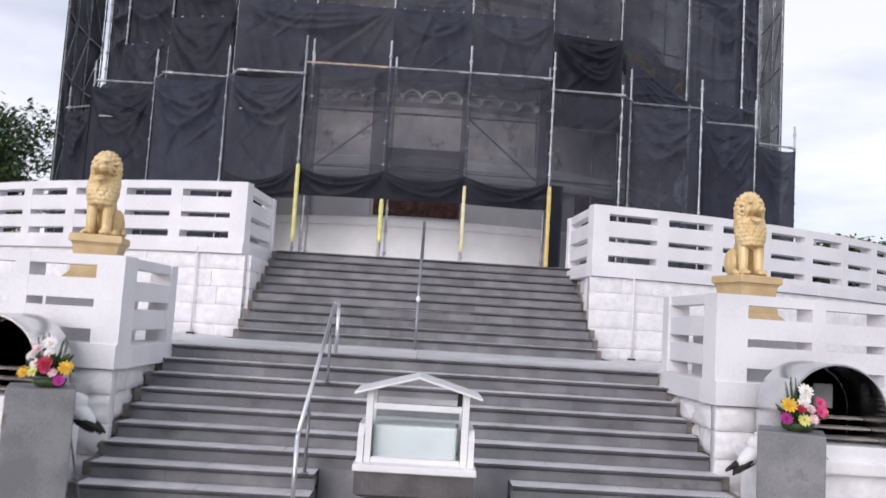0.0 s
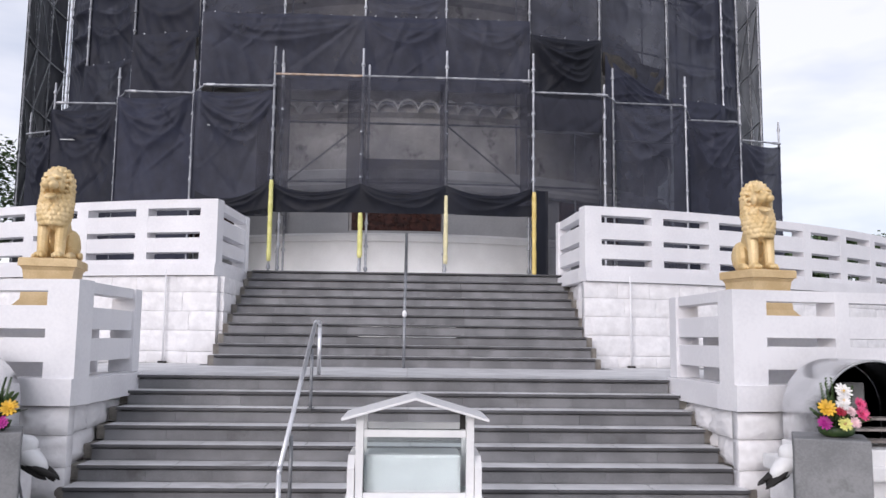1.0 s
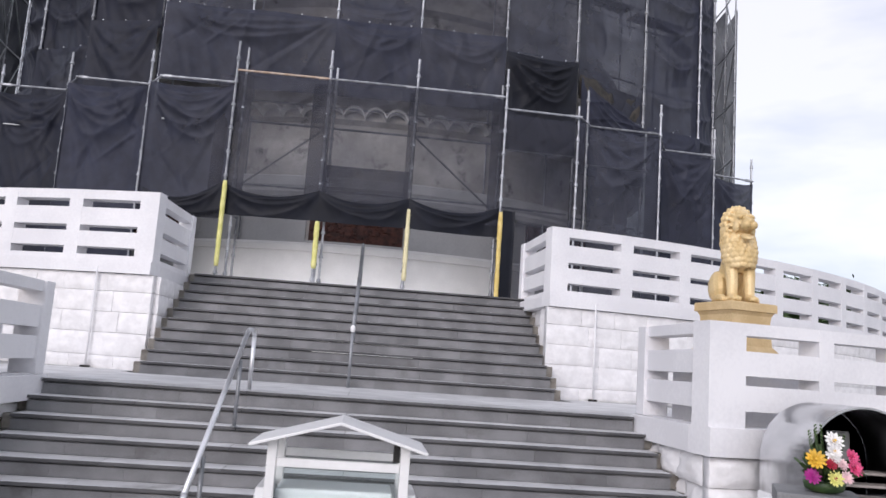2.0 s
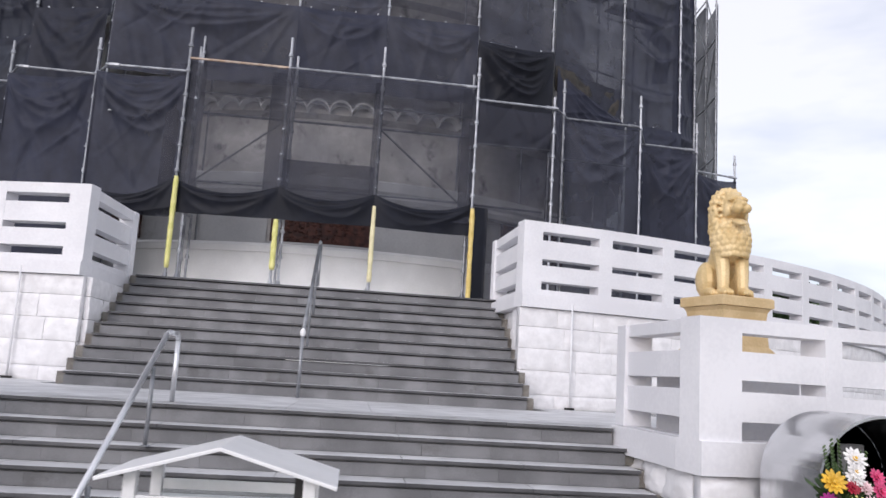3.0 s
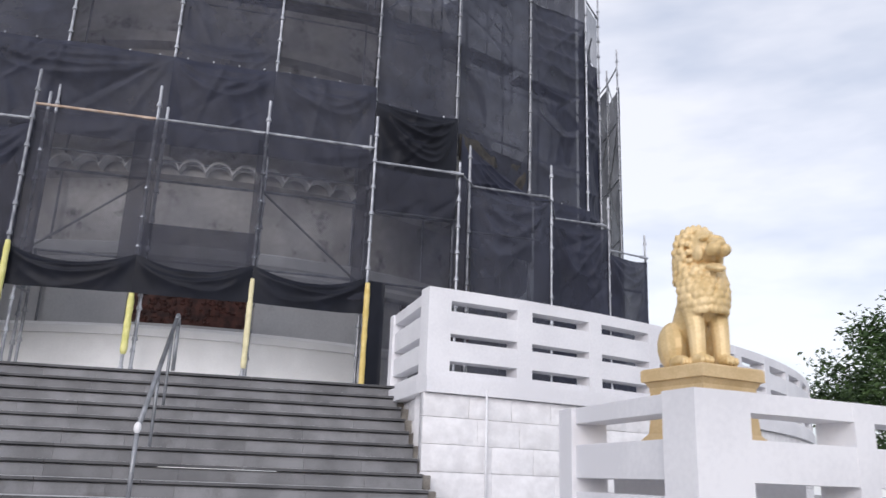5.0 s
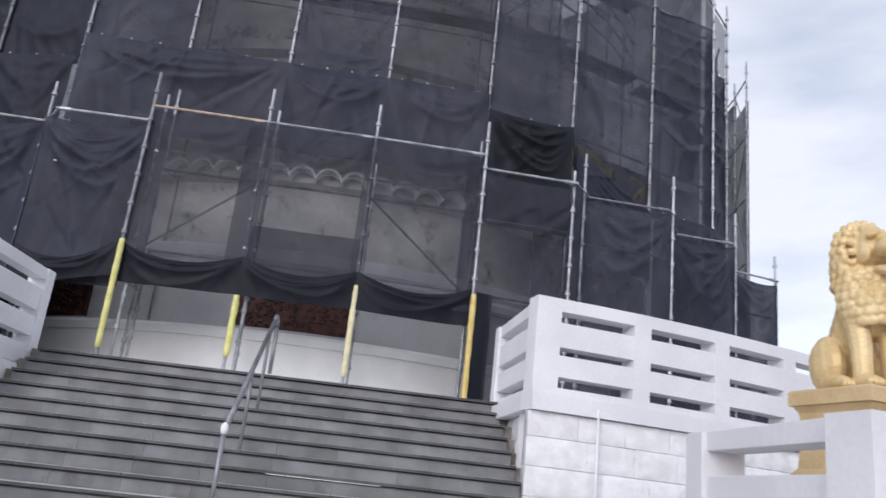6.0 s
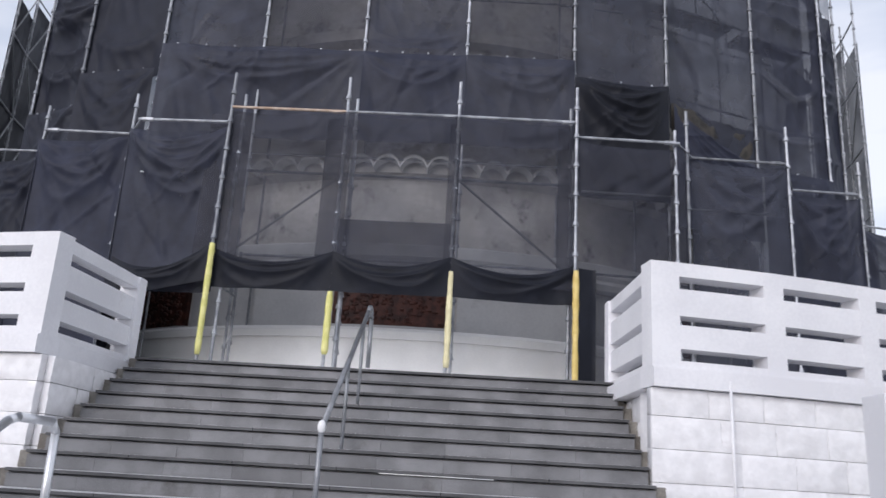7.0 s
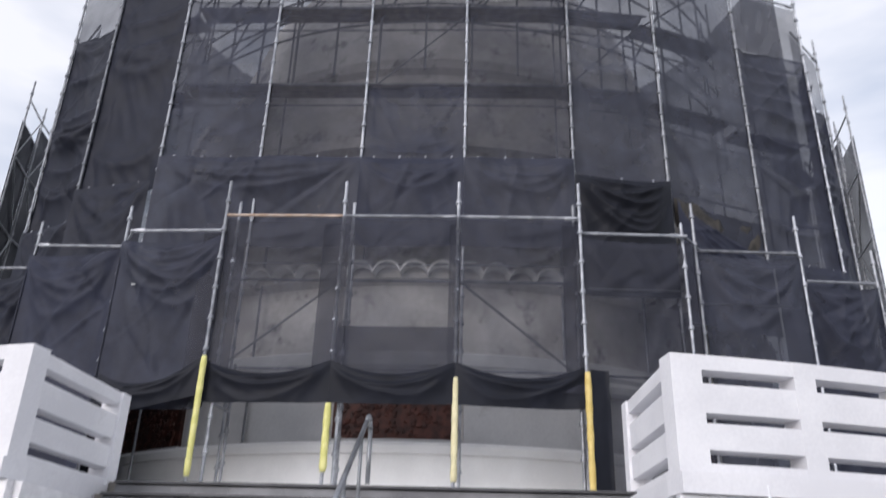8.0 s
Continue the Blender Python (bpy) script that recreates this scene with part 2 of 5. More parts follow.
def lathe(bm, profile, seg=96, a0=-180, a1=180):
    rows = []
    full = a1 - a0 >= 360
    for i in range(seg + (0 if full else 1)):
        a = a0 + (a1 - a0) * i / seg
        rows.append([bm.verts.new(ring(R, a, z)) for R, z in profile])
    for i in range(seg):
        u, v = rows[i], rows[(i + 1) % len(rows)]
        for k in range(len(profile) - 1):
            bm.faces.new((u[k], u[k + 1], v[k + 1], v[k]))

# ---- large structure ----
G0, LAND, TOP = 0.065, 1.42, 3.03      # ground, landing and lower terrace, upper terrace
R_LOW, R_UP = 21.03, 15.8              # outer faces of the two balustrades
A_LOW, A_UP = 8.6, 10.65               # where they end beside the stairs


def ground():
    bm = bmesh.new()
    bmesh.ops.create_grid(bm, x_segments=1, y_segments=1, size=1500)
    bmesh.ops.translate(bm, verts=bm.verts, vec=(0, 0, G0))
    tagged(part("ground", bm, GROUND), "grey concrete ground in front of the stairs", "ground", kind="structure")


ground()


def terrace(name, R0, R1, A, z, depth, label):
    """A round terrace deck, open where the stairs run up."""
    bm = bmesh.new()
    arc_block(bm, R0, R1, A, 180, z - depth, z, 60)
    arc_block(bm, R0, R1, -180, -A, z - depth, z, 60)
    return tagged(part(name, bm, PAVING), label, "terrace", kind="structure")


terrace("terrace_lower", R_UP - 0.5, R_LOW - 0.3, 11.2, LAND - 0.004, 0.2, "grey stone deck of the lower round terrace")
terrace("terrace_upper", 8.0, R_UP - 0.3, 13.3, TOP - 0.006, 0.2, "grey stone deck of the upper round terrace")
for sd, nm in ((1, "east"), (-1, "west")):
    bm = bmesh.new()
    box(bm, 3.10 * sd, 4.6 * sd, 9.3, 14.2, LAND - 0.2, LAND - 0.002)
    tagged(part("terrace_lower_" + nm, bm, LIT_TREAD), "grey stone deck behind the lower balustrade", "terrace", kind="structure")
# Unseen from below; its pale colour acts as a reflector for the plinth.
bm = bmesh.new()
box(bm, -2.88, 2.84, 15.95, 21.2, TOP - 0.25, TOP - 0.01)
tagged(part("terrace_upper_front", bm, DECK), "deck at the head of the stairs, paled to bounce light", "terrace", kind="structure")


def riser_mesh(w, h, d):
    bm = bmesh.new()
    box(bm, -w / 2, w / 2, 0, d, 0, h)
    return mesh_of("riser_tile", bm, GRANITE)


def stairs(name, label, n, z_top, rise, y_top, run, half_at, mid_x, notch=None, skew=0.0):
    """n risers below z_top, the highest nosing at y_top; each with riser tiles and overhanging tread slabs, and stained end blocks."""
    root = thing(name, label, "stairs", kind="structure")
    rng = random.Random(n * 7)
    riser_len, tread_len = 0.62, 0.93
    rm = {}
    base_x = mid_x
    for k in range(n):
        mid_x = base_x + skew * k
        z1 = z_top - k * rise                 # tread level
        y0 = y_top - k * run                  # nosing
        half = half_at(k)
        spans = [(-half, half)]
        if notch and k >= notch[0]:
            spans = [(-half, notch[1] - mid_x), (notch[2] - mid_x, half)]
        depth = run + 0.03 if k else run + 0.12
        for s0, s1 in spans:
            # tread slabs
            nt = max(1, round((s1 - s0) / tread_len))
            w = (s1 - s0) / nt
            key = ("t", round(w, 3), k == 0)
            if key not in rm:
                bm = bmesh.new()
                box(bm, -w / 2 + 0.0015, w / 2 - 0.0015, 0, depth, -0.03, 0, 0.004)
                rm[key] = mesh_of("tread_slab", bm, LIT_TREAD)
                # Slab edges carry the painted shade line.
                rm[key].materials.append(NOSING_SHADE)
                # Only upward faces get the paled granite with sky light in its colour.
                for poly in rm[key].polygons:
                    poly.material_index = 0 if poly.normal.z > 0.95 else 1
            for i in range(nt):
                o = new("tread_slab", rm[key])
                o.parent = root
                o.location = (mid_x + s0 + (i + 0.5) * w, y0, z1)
            # riser tiles, set back under the nosing
            low = rise - 0.03 - 0.018
            nr = max(1, round((s1 - s0) / riser_len))
            w = (s1 - s0) / nr
            key = ("r", round(w, 3), round(low, 3))
            if key not in rm:
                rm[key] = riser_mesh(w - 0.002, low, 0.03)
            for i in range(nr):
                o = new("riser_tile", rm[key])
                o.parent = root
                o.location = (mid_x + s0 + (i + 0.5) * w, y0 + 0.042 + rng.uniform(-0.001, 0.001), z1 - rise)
        # stained blocks that run on to the flank walls
        for sgn in (-1, 1):
            bm = bmesh.new()
            a, b = mid_x + sgn * (half + 0.004), mid_x + sgn * (half + 0.10)
            box(bm, min(a, b), max(a, b), y0 + 0.09, y0 + run + 0.1, z1 - rise, z1 - 0.012, 0.008)
            part("end_block", bm, BROWNSTONE, root, "brown-stained stone stair end")
    if notch:
        k, xa, xb = notch
        y = y_top - (k - 1) * run + 0.034
        w = (xb - xa) / 3
        for i in range(3):
            bm = bmesh.new()
            box(bm, xa + i * w + 0.003, xa + (i + 1) * w - 0.003, y, y + 0.03, G0, z_top - k * rise + 0.001)
            part("notch_facing", bm, GRANITE, root)
    bm = bmesh.new()          # core under the slabs
    for k in range(n):
        z1, y0, half, mid_x = z_top - k * rise, y_top - k * run, half_at(k), base_x + skew * k
        if notch and k >= notch[0]:
            for a, b in ((mid_x - half, notch[1] - 0.01), (notch[2] + 0.01, mid_x + half)):
                box(bm, a, b, y0 + 0.07, y_top + 0.2, z1 - rise, z1 - 0.036)
        else:
            box(bm, mid_x - half, mid_x + half, y0 + 0.07, y_top + 0.2, z1 - rise, z1 - 0.036)
    part("core", bm, GRANITE, root)
    return root


stairs("stairs_lower", "wide flight of grey granite steps up to the lower terrace", 9, LAND, (LAND - G0) / 9, 10.33, 0.27, lambda k: 2.93 + 0.022 * k, 0.0, (7, -0.88, 1.0), 0.011)
stairs("stairs_upper", "wide flight of grey granite steps up to the upper terrace", 10, TOP, (TOP - LAND) / 10, 15.81, 0.2875, lambda k: 2.80, -0.02)


def landing():
    root = thing("landing", "light grey stone landing between the two flights", "landing", kind="structure")
    bm = bmesh.new()
    box(bm, -3.2, 3.2, 10.5, 13.9, LAND - 0.25, LAND - 0.03)
    part("bed", bm, GRANITE, root)
    nx, ny = 8, 4
    w, d = 6.2 / nx, (13.30 - 10.47) / ny
    bm = bmesh.new()
    box(bm, -w / 2 + 0.002, w / 2 - 0.002, -d / 2 + 0.002, d / 2 - 0.002, -0.03, 0, 0.003)
    # Landing slabs share the granite paled for sky light.
    me = mesh_of("paving_slab", bm, LIT_TREAD)
    for i in range(nx):
        for j in range(ny):
            o = new("paving_slab", me)
            o.parent = root
            o.location = (-3.1 + (i + 0.5) * w, 10.47 + (j + 0.5) * d, LAND)


landing()


def balustrade(name, label, R, A, side, count, post, pitch, corner, z0, z_slab, z_top, slots, thick, y_return, lean):
    """Painted concrete balustrade: a curved run of posts and three rails on a base course, with a straight return beside the stairs."""
    root = thing(name, label, "balustrade", kind="structure")
    deg = math.degrees(1 / R)
    bounds = [z_slab, *[v for s in slots for v in s], z_top]
    rails = [(bounds[i], bounds[i + 1]) for i in range(0, len(bounds), 2)]
    a = A
    edges = []

    def arc(bm, lo, hi, za, zb, r0=R - thick, r1=R, n=4):
        arc_block(bm, r0, r1, side * lo, side * hi, za, zb, n)

    a1 = A + corner * deg
    bm = bmesh.new()
    arc(bm, A, a1, z_slab, z_top)
    part("corner_post", bm, WHITE, root)
    end = a1
    for i in range(count):
        o0, o1 = a1 + i * pitch * deg, a1 + (i * pitch + pitch - post) * deg
        bm = bmesh.new()
        arc(bm, o1, o1 + post * deg, z_slab, z_top, n=2)
        part("post", bm, WHITE, root)
        for za, zb in rails:
            bm = bmesh.new()
            arc(bm, o0, o1, za, zb, R - thick + 0.012, R - 0.004, 3)
            part("rail", bm, WHITE, root)
        end = o1 + post * deg
    bm = bmesh.new()
    arc(bm, A, end, z0, z_slab, R - thick - 0.05, R + 0.035, 40)
    part("base_course", bm, WHITE, root)
    # straight return along the stairs
    c = ring(R, side * A)
    xa, xb = (c.x, c.x + side * thick)
    x0, x1 = min(xa, xb), max(xa, xb)
    ya = ring(R - thick, side * A).y - 0.02
    L = y_return - ya
    pw = 0.2
    bm = bmesh.new()
    turn = Matrix.Translation((c.x, ya, 0)) @ Matrix.Rotation(radians(side * lean), 4, "Z") @ Matrix.Translation((-c.x, -ya, 0))
    box(bm, x0, x1, y_return - pw, y_return, z_slab, z_top, 0.008, turn)
    part("end_post", bm, WHITE, root)
    for za, zb in rails:
        bm = bmesh.new()
        box(bm, x0 + 0.03, x1 - 0.03, ya, y_return - pw, za, zb, 0.006, turn)
        part("rail", bm, WHITE, root)
    bm = bmesh.new()
    box(bm, x0 - (0.035 if side > 0 else 0), x1 + (0.035 if side < 0 else 0), ya, y_return + 0.03, z0, z_slab - 0.003, 0.01, turn)
    part("base_return", bm, WHITE, root)
    return root


UP_SLOTS = ((3.055, 3.17), (3.40, 3.49), (3.755, 3.88))
LOW_SLOTS = ((1.455, 1.595), (1.812, 1.895), (2.105, 2.24))
for sd, nm in ((1, "east"), (-1, "west")):
    balustrade("balustrade_upper_" + nm, "white painted concrete balustrade of the upper terrace", R_UP, A_UP + (0 if sd > 0 else 0.1), sd, 20, 0.22, 1.135, 0.29, 2.80, 2.98, 4.02, UP_SLOTS, 0.24, 16.15, 2.9)
    balustrade("balustrade_lower_" + nm, "white painted concrete balustrade of the lower terrace", R_LOW, A_LOW if sd > 0 else 7.85, sd, 12, 0.16, 0.91, 0.355 if sd > 0 else 0.30, 1.21, 1.45, 2.345, LOW_SLOTS, 0.26, 10.45, 2.6 if sd > 0 else 0.5)


def rough_block(rng, w, h, d, bulge, rug):
    """A roughly dressed stone: a box with a bulging, uneven front (towards -y)."""
    bm = bmesh.new()
    nx, nz = 8, 6
    front = [[None] * (nz + 1) for _ in range(nx + 1)]
    for i in range(nx + 1):
        for k in range(nz + 1):
            u, v = i / nx, k / nz
            e = min(u, 1 - u, v, 1 - v)
            y = -bulge * min(1, e * 5) + (rng.uniform(-rug, rug) if e > 0.01 else rng.uniform(0.0, 0.012))
            front[i][k] = bm.verts.new((-w / 2 + u * w, y, v * h))
    for i in range(nx):
        for k in range(nz):
            bm.faces.new((front[i][k], front[i + 1][k], front[i + 1][k + 1], front[i][k + 1]))
    rim = [front[i][0] for i in range(nx + 1)] + [front[nx][k] for k in range(1, nz + 1)] + [front[i][nz] for i in range(nx - 1, -1, -1)] + [front[0][k] for k in range(nz - 1, 0, -1)]
    back = [bm.verts.new((v.co.x, d, v.co.z)) for v in rim]
    for i in range(len(rim)):
        j = (i + 1) % len(rim)
        bm.faces.new((rim[i], back[i], back[j], rim[j]))
    bm.faces.new(back)
    for v, w in zip(rim, rim[1:] + rim[:1]):
        bm.edges.get((v, w)).smooth = False
    for v, w in zip(rim, back):
        bm.edges.get((v, w)).smooth = False
    return mesh_of("stone", bm, WHITE_STONE, True)


def stone_wall(name, label, R, A, side, length, z0, courses, widths, bulge, rug, flank, seed):
    """Retaining wall of painted stones: a backing and courses of separate blocks, on the curve and along the stairs."""
    root = thing(name, label, "wall", kind="structure")
    rng = random.Random(seed)
    deg = math.degrees(1 / R)
    ztop = z0 + sum(courses)
    bm = bmesh.new()
    arc_block(bm, R - 0.6, R - 0.06, side * (A + 0.5), side * 170, z0 - 0.3, ztop, 60)
    part("backing", bm, WHITE_STONE, root)
    meshes = {}
    z = z0
    for ci, h in enumerate(courses):
        s = 0.0
        while s < length:
            w = widths[rng.randrange(len(widths))]
            key = (w, h, rng.randrange(3))
            if key not in meshes:
                meshes[key] = rough_block(rng, w - 0.005, h - 0.005, 0.1, bulge, rug)
            a = side * (A + (s + w / 2) * deg)
            p = ring(R - 0.02, a, z)
            o = new("stone", meshes[key])
            o.parent = root
            o.matrix_basis = Matrix.Translation(p) @ Matrix.Rotation(radians(a), 4, "Z")
            s += w
        if flank:
            x, ya, yb = flank(ci, z + h / 2)
            y = ya
            while y < yb - 0.05:
                w = min(widths[rng.randrange(len(widths))], yb - y)
                me = rough_block(rng, w - 0.008, h - 0.007, 0.1, bulge * 0.6, rug)
                o = new("stone", me)
                o.parent = root
                # the front faces the stairs
                o.matrix_basis = Matrix.Translation((side * x - 0.02, y + w / 2, z)) @ Matrix.Rotation(radians(-90 * side), 4, "Z")
                y += w
        z += h
    return root


for sd, nm in ((1, "east"), (-1, "west")):
    stone_wall("wall_upper_" + nm, "white painted stone retaining wall of the upper terrace", R_UP - 0.02, A_UP, sd, 9.5, LAND - 0.003, (0.19, 0.33, 0.3, 0.3, 0.26), (0.46, 0.58, 0.7, 0.9), 0.010, 0.006,
               lambda c, z: (2.90, 14.2, 16.0), 3 + sd)
    stone_wall("wall_lower_" + nm, "white painted rough boulder wall of the lower terrace", R_LOW - 0.03, (A_LOW if sd > 0 else 7.85) + 0.15, sd, 6.5, G0, (0.28, 0.32, 0.28, 0.255), (0.5, 0.62, 0.8), 0.065, 0.024,
               (lambda c, z: (3.32 - 0.26 * (z - G0) / 1.2, 9.0, 10.5)) if sd > 0 else (lambda c, z: (3.16 - 0.12 * (z - G0) / 1.2, 8.9, 10.5)), 13 + sd)

# ---- the domed monument ----


def monument():
    root = thing("domed_monument", "round white plastered monument in repair behind black netting", "monument")
    bm = bmesh.new()
    lathe(bm, [(8.0, TOP), (9.2, TOP), (9.2, 4.11), (9.15, 4.115), (9.15, 4.155), (9.2, 4.16), (9.2, 4.30), (9.14, 4.36), (8.0, 4.38)], 128)
    part("plinth", bm, FRESH_WHITE, root, "white painted round plinth with a groove")
    bm = bmesh.new()
    lathe(bm, [(8.7, 4.38), (8.7, 5.45), (8.62, 5.5), (8.62, 7.35), (8.85, 7.42), (8.85, 7.6), (8.2, 7.62)], 128)
    part("drum", bm, STUPA, root)
    bm = bmesh.new()
    lathe(bm, [(8.6, 5.46), (8.92, 5.48), (8.98, 5.58), (8.96, 5.66), (9.04, 5.72), (9.04, 5.93), (8.96, 5.97), (8.6, 6.02)], 128)
    part("drum_cornice", bm, FRESH_WHITE, root, "white moulded cornice above the panels")
    bm = bmesh.new()
    lathe(bm, [(8.3, 7.6), (8.2, 8.7), (8.4, 8.8), (8.4, 9.0), (8.1, 9.05), (8.0, 10.6), (8.2, 10.7), (8.2, 10.95), (7.7, 11.0), (7.6, 12.9), (7.75, 13.0), (7.75, 13.25), (6.8, 13.3), (6.6, 15.5), (6.0, 17.5), (4.8, 19.5), (3.0, 21.0), (0.01, 21.8)], 96)
    part("dome", bm, STUPA, root)
    # scalloped petals round the cornice
    bm = bmesh.new()
    n = 112
    for i in range(-31, 32):
        a = i * 360 / n
        w = 360 / n
        prev = None
        for j in range(9):
            u = j / 8
            aa = a - w / 2 + u * w
            h = 7.49 + 0.21 * math.sin(math.pi * u) ** 0.6
            cur = [bm.verts.new(ring(R, aa, z)) for R, z in ((8.86, h - 0.08), (9.1, h - 0.06), (9.1, h), (8.86, h + 0.03))]
            if prev:
                for k in range(4):
                    bm.faces.new((prev[k], prev[(k + 1) % 4], cur[(k + 1) % 4], cur[k]))
            prev = cur
    part("petal_moulding", bm, FRESH_WHITE, root, "scalloped white petal moulding")
    rng = random.Random(5)
    for a in (-73.6, -37.6, -1.6, 34.4, 70.4):
        w = 7.2
        bm = bmesh.new()
        arc_block(bm, 8.6, 8.78, a - w, a + w, 4.42, 5.42, 12)
        p = part("relief_panel", bm, RELIEF, root, "dark red carved relief panel")
        bm = bmesh.new()
        for i in range(160):
            c = ring(8.79, a + rng.uniform(-w + 0.5, w - 0.5), rng.uniform(4.5, 5.35))
            ball(bm, c, (rng.uniform(0.02, 0.06), 0.03, rng.uniform(0.02, 0.05)), Matrix.Rotation(radians(a), 4, "Z"), 8, 6)
        part("carving", bm, RELIEF, p)["kind"] = "stuff"
        bm = bmesh.new()
        arc_block(bm, 8.6, 8.9, a - w - 0.8, a + w + 0.8, 4.385, 4.45, 12)
        part("panel_sill", bm, PLASTER_GREY, root)
    for a in (-55.6, -19.6, 16.4, 52.4):
        bm = bmesh.new()
        arc_block(bm, 8.6, 8.74, a - 10.2, a + 10.2, 4.39, 5.40, 12)
        part("wall_panel", bm, PLASTER_GREY, root, "smooth grey plaster panel")


monument()


def shoulder_frame():
    """Close tube lattice built round the upper drum."""
    root = thing("shoulder_lattice", "dense lattice of dark scaffold tubes round the upper drum", "scaffolding")
    angles = [a * 6.5 for a in range(-9, 10)]
    for a in angles:
        p = ring(8.75, a)
        bm = bmesh.new()
        tube(bm, (p.x, p.y, 12.2), (p.x, p.y, 17.5), 0.028, 6)
        part("lattice_post", bm, DARKRAIL, root)
    for z in (13.5, 14.0, 14.5, 15.3, 16.1, 16.9):
        for a, b in zip(angles[:-1], angles[1:]):
            bm = bmesh.new()
            tube(bm, ring(8.72, a, z), ring(8.72, b, z), 0.026, 6)
            part("lattice_rail", bm, DARKRAIL, root)
    for a, b in zip(angles[:-1:2], angles[1::2]):
        bm = bmesh.new()
        tube(bm, ring(8.8, a, 13.5), ring(8.8, b, 15.3), 0.024, 6)
        part("lattice_brace", bm, DARKRAIL, root)


shoulder_frame()

# ---- scaffolding ----
SX = -0.165
FRONT_ROW = [(SX - 2.845, 18.5), (SX - 0.92, 18.5), (SX + 0.92, 18.5), (SX + 2.845, 18.54)]
# the outer bays step back one behind the other: ledger ends, then the standard beside the outer end
BAYS_E = [((2.81, 18.55), (4.31, 18.62), (4.57, 18.97)), ((4.70, 19.18), (6.26, 19.27), (6.40, 19.42)), ((6.88, 20.46), (8.07, 20.55), (8.28, 20.80)), ((8.95, 22.26), (10.12, 22.58), (10.34, 23.05))]
BAYS_W = [((-3.05, 18.53), (-4.52, 18.57), (-4.93, 19.18)), ((-4.98, 19.2), (-6.42, 19.18), (-6.84, 19.82)), ((-7.03, 20.2), (-8.43, 20.24), (-8.86, 21.1)), ((-9.72, 22.95), (-10.55, 23.35), (-10.75, 23.9))]
TIER = [(SX - 4.88, 20.1), (SX - 2.94, 20.1), (SX - 1.0, 20.1), (SX + 0.96, 20.1), (SX + 3.0, 20.15)]
TIER_E = [((3.0, 20.2), (4.80, 20.45)), ((4.95, 20.75), (6.88, 21.62)), ((7.05, 21.9), (8.72, 22.5)), ((8.85, 23.2), (9.95, 24.4)), ((10.1, 25.2), (10.75, 27.2))]
TIER_W = [((5.08, 20.4), (6.72, 20.75)), ((6.88, 21.2), (8.3, 21.9)), ((8.48, 23.0), (9.85, 24.4)), ((10.0, 25.2), (10.65, 27.2))]


def standard(bm, x, y, z0, z1, r=0.026):
    tube(bm, (x, y, z0), (x, y, z1), r, 8)
    z = z0 + 0.3
    while z < z1 - 0.1:
        tube(bm, (x, y, z - 0.035), (x, y, z + 0.035), r + 0.024, 8, r + 0.010)
        z += 0.5


def scaffold(name, label, pts, z_of, lifts, tips, mid=0, skip=()):
    root = thing(name, label, "scaffolding")
    n = len(pts)
    for i, (x, y) in enumerate(pts):
        if i in skip:
            continue
        bm = bmesh.new()
        standard(bm, x, y, TOP, z_of(i) + tips)
        part("standard", bm, STEEL, root)
    for i in range(n - 1):
        (xa, ya), (xb, yb) = pts[i], pts[i + 1]
        zt = min(z_of(i), z_of(i + 1))
        zs = [z for z in lifts if z < zt - 0.3] + [zt]
        for z in zs:
            bm = bmesh.new()
            inset = 0.0 if z == zt and tips else 0.45
            tube(bm, (xa, ya + inset, z), (xb, yb + inset, z), 0.024, 8)
            d = Vector((xb - xa, yb - ya, 0)).normalized()
            if inset == 0.0:
                tube(bm, Vector((xb, yb, z - 0.01)) - d * 0.24, Vector((xb, yb, z - 0.01)) - d * 0.06, 0.036, 6)
            rust = i == mid and z == zt
            part("ledger", bm, RUSTY if rust else STEEL, root)
    return root


FRONT_Z, OUTER_Z = 7.57, 7.31
scaffold("front_scaffold", "galvanised tube scaffolding standing on the upper terrace", FRONT_ROW, lambda i: FRONT_Z, (6.63,), 0.62, 0)


def outer_bay(p, q, post, before, stub):
    """One stepped-back bay: a ledger with its clamp, tied back to the standards before and beside it, and a lower rail."""
    root = tagged(new("scaffold_bay"), "stepped-back bay of galvanised tube scaffolding", "scaffolding", "outer scaffold bays")
    bm = bmesh.new()
    standard(bm, *post, TOP, 8.06)
    part("standard", bm, STEEL, root)
    d = Vector((q[0] - p[0], q[1] - p[1], 0)).normalized()
    if stub:
        bm = bmesh.new()
        standard(bm, q[0], q[1] + 0.1, TOP, OUTER_Z + stub)
        part("low_standard", bm, STEEL, root)
    bm = bmesh.new()
    P, Q = Vector((*p, OUTER_Z)), Vector((*q, OUTER_Z))
    tube(bm, P - d * 0.05, Q + d * 0.05, 0.024, 8)
    tube(bm, Q - d * 0.2, Q - d * 0.02, 0.038, 6)
    part("ledger", bm, STEEL, root)
    bm = bmesh.new()
    tube(bm, P + Vector((0, 0.3, -0.82)), Q + Vector((0, 0.3, -0.82)), 0.022, 6)
    part("guard_rail", bm, DARKRAIL, root)
    bm = bmesh.new()
    tube(bm, Q, (*post, OUTER_Z), 0.02, 6)
    part("tie_tube", bm, STEEL, root)
    bm = bmesh.new()
    tube(bm, P, (*before, OUTER_Z), 0.02, 6)
    part("tie_tube", bm, STEEL, root)


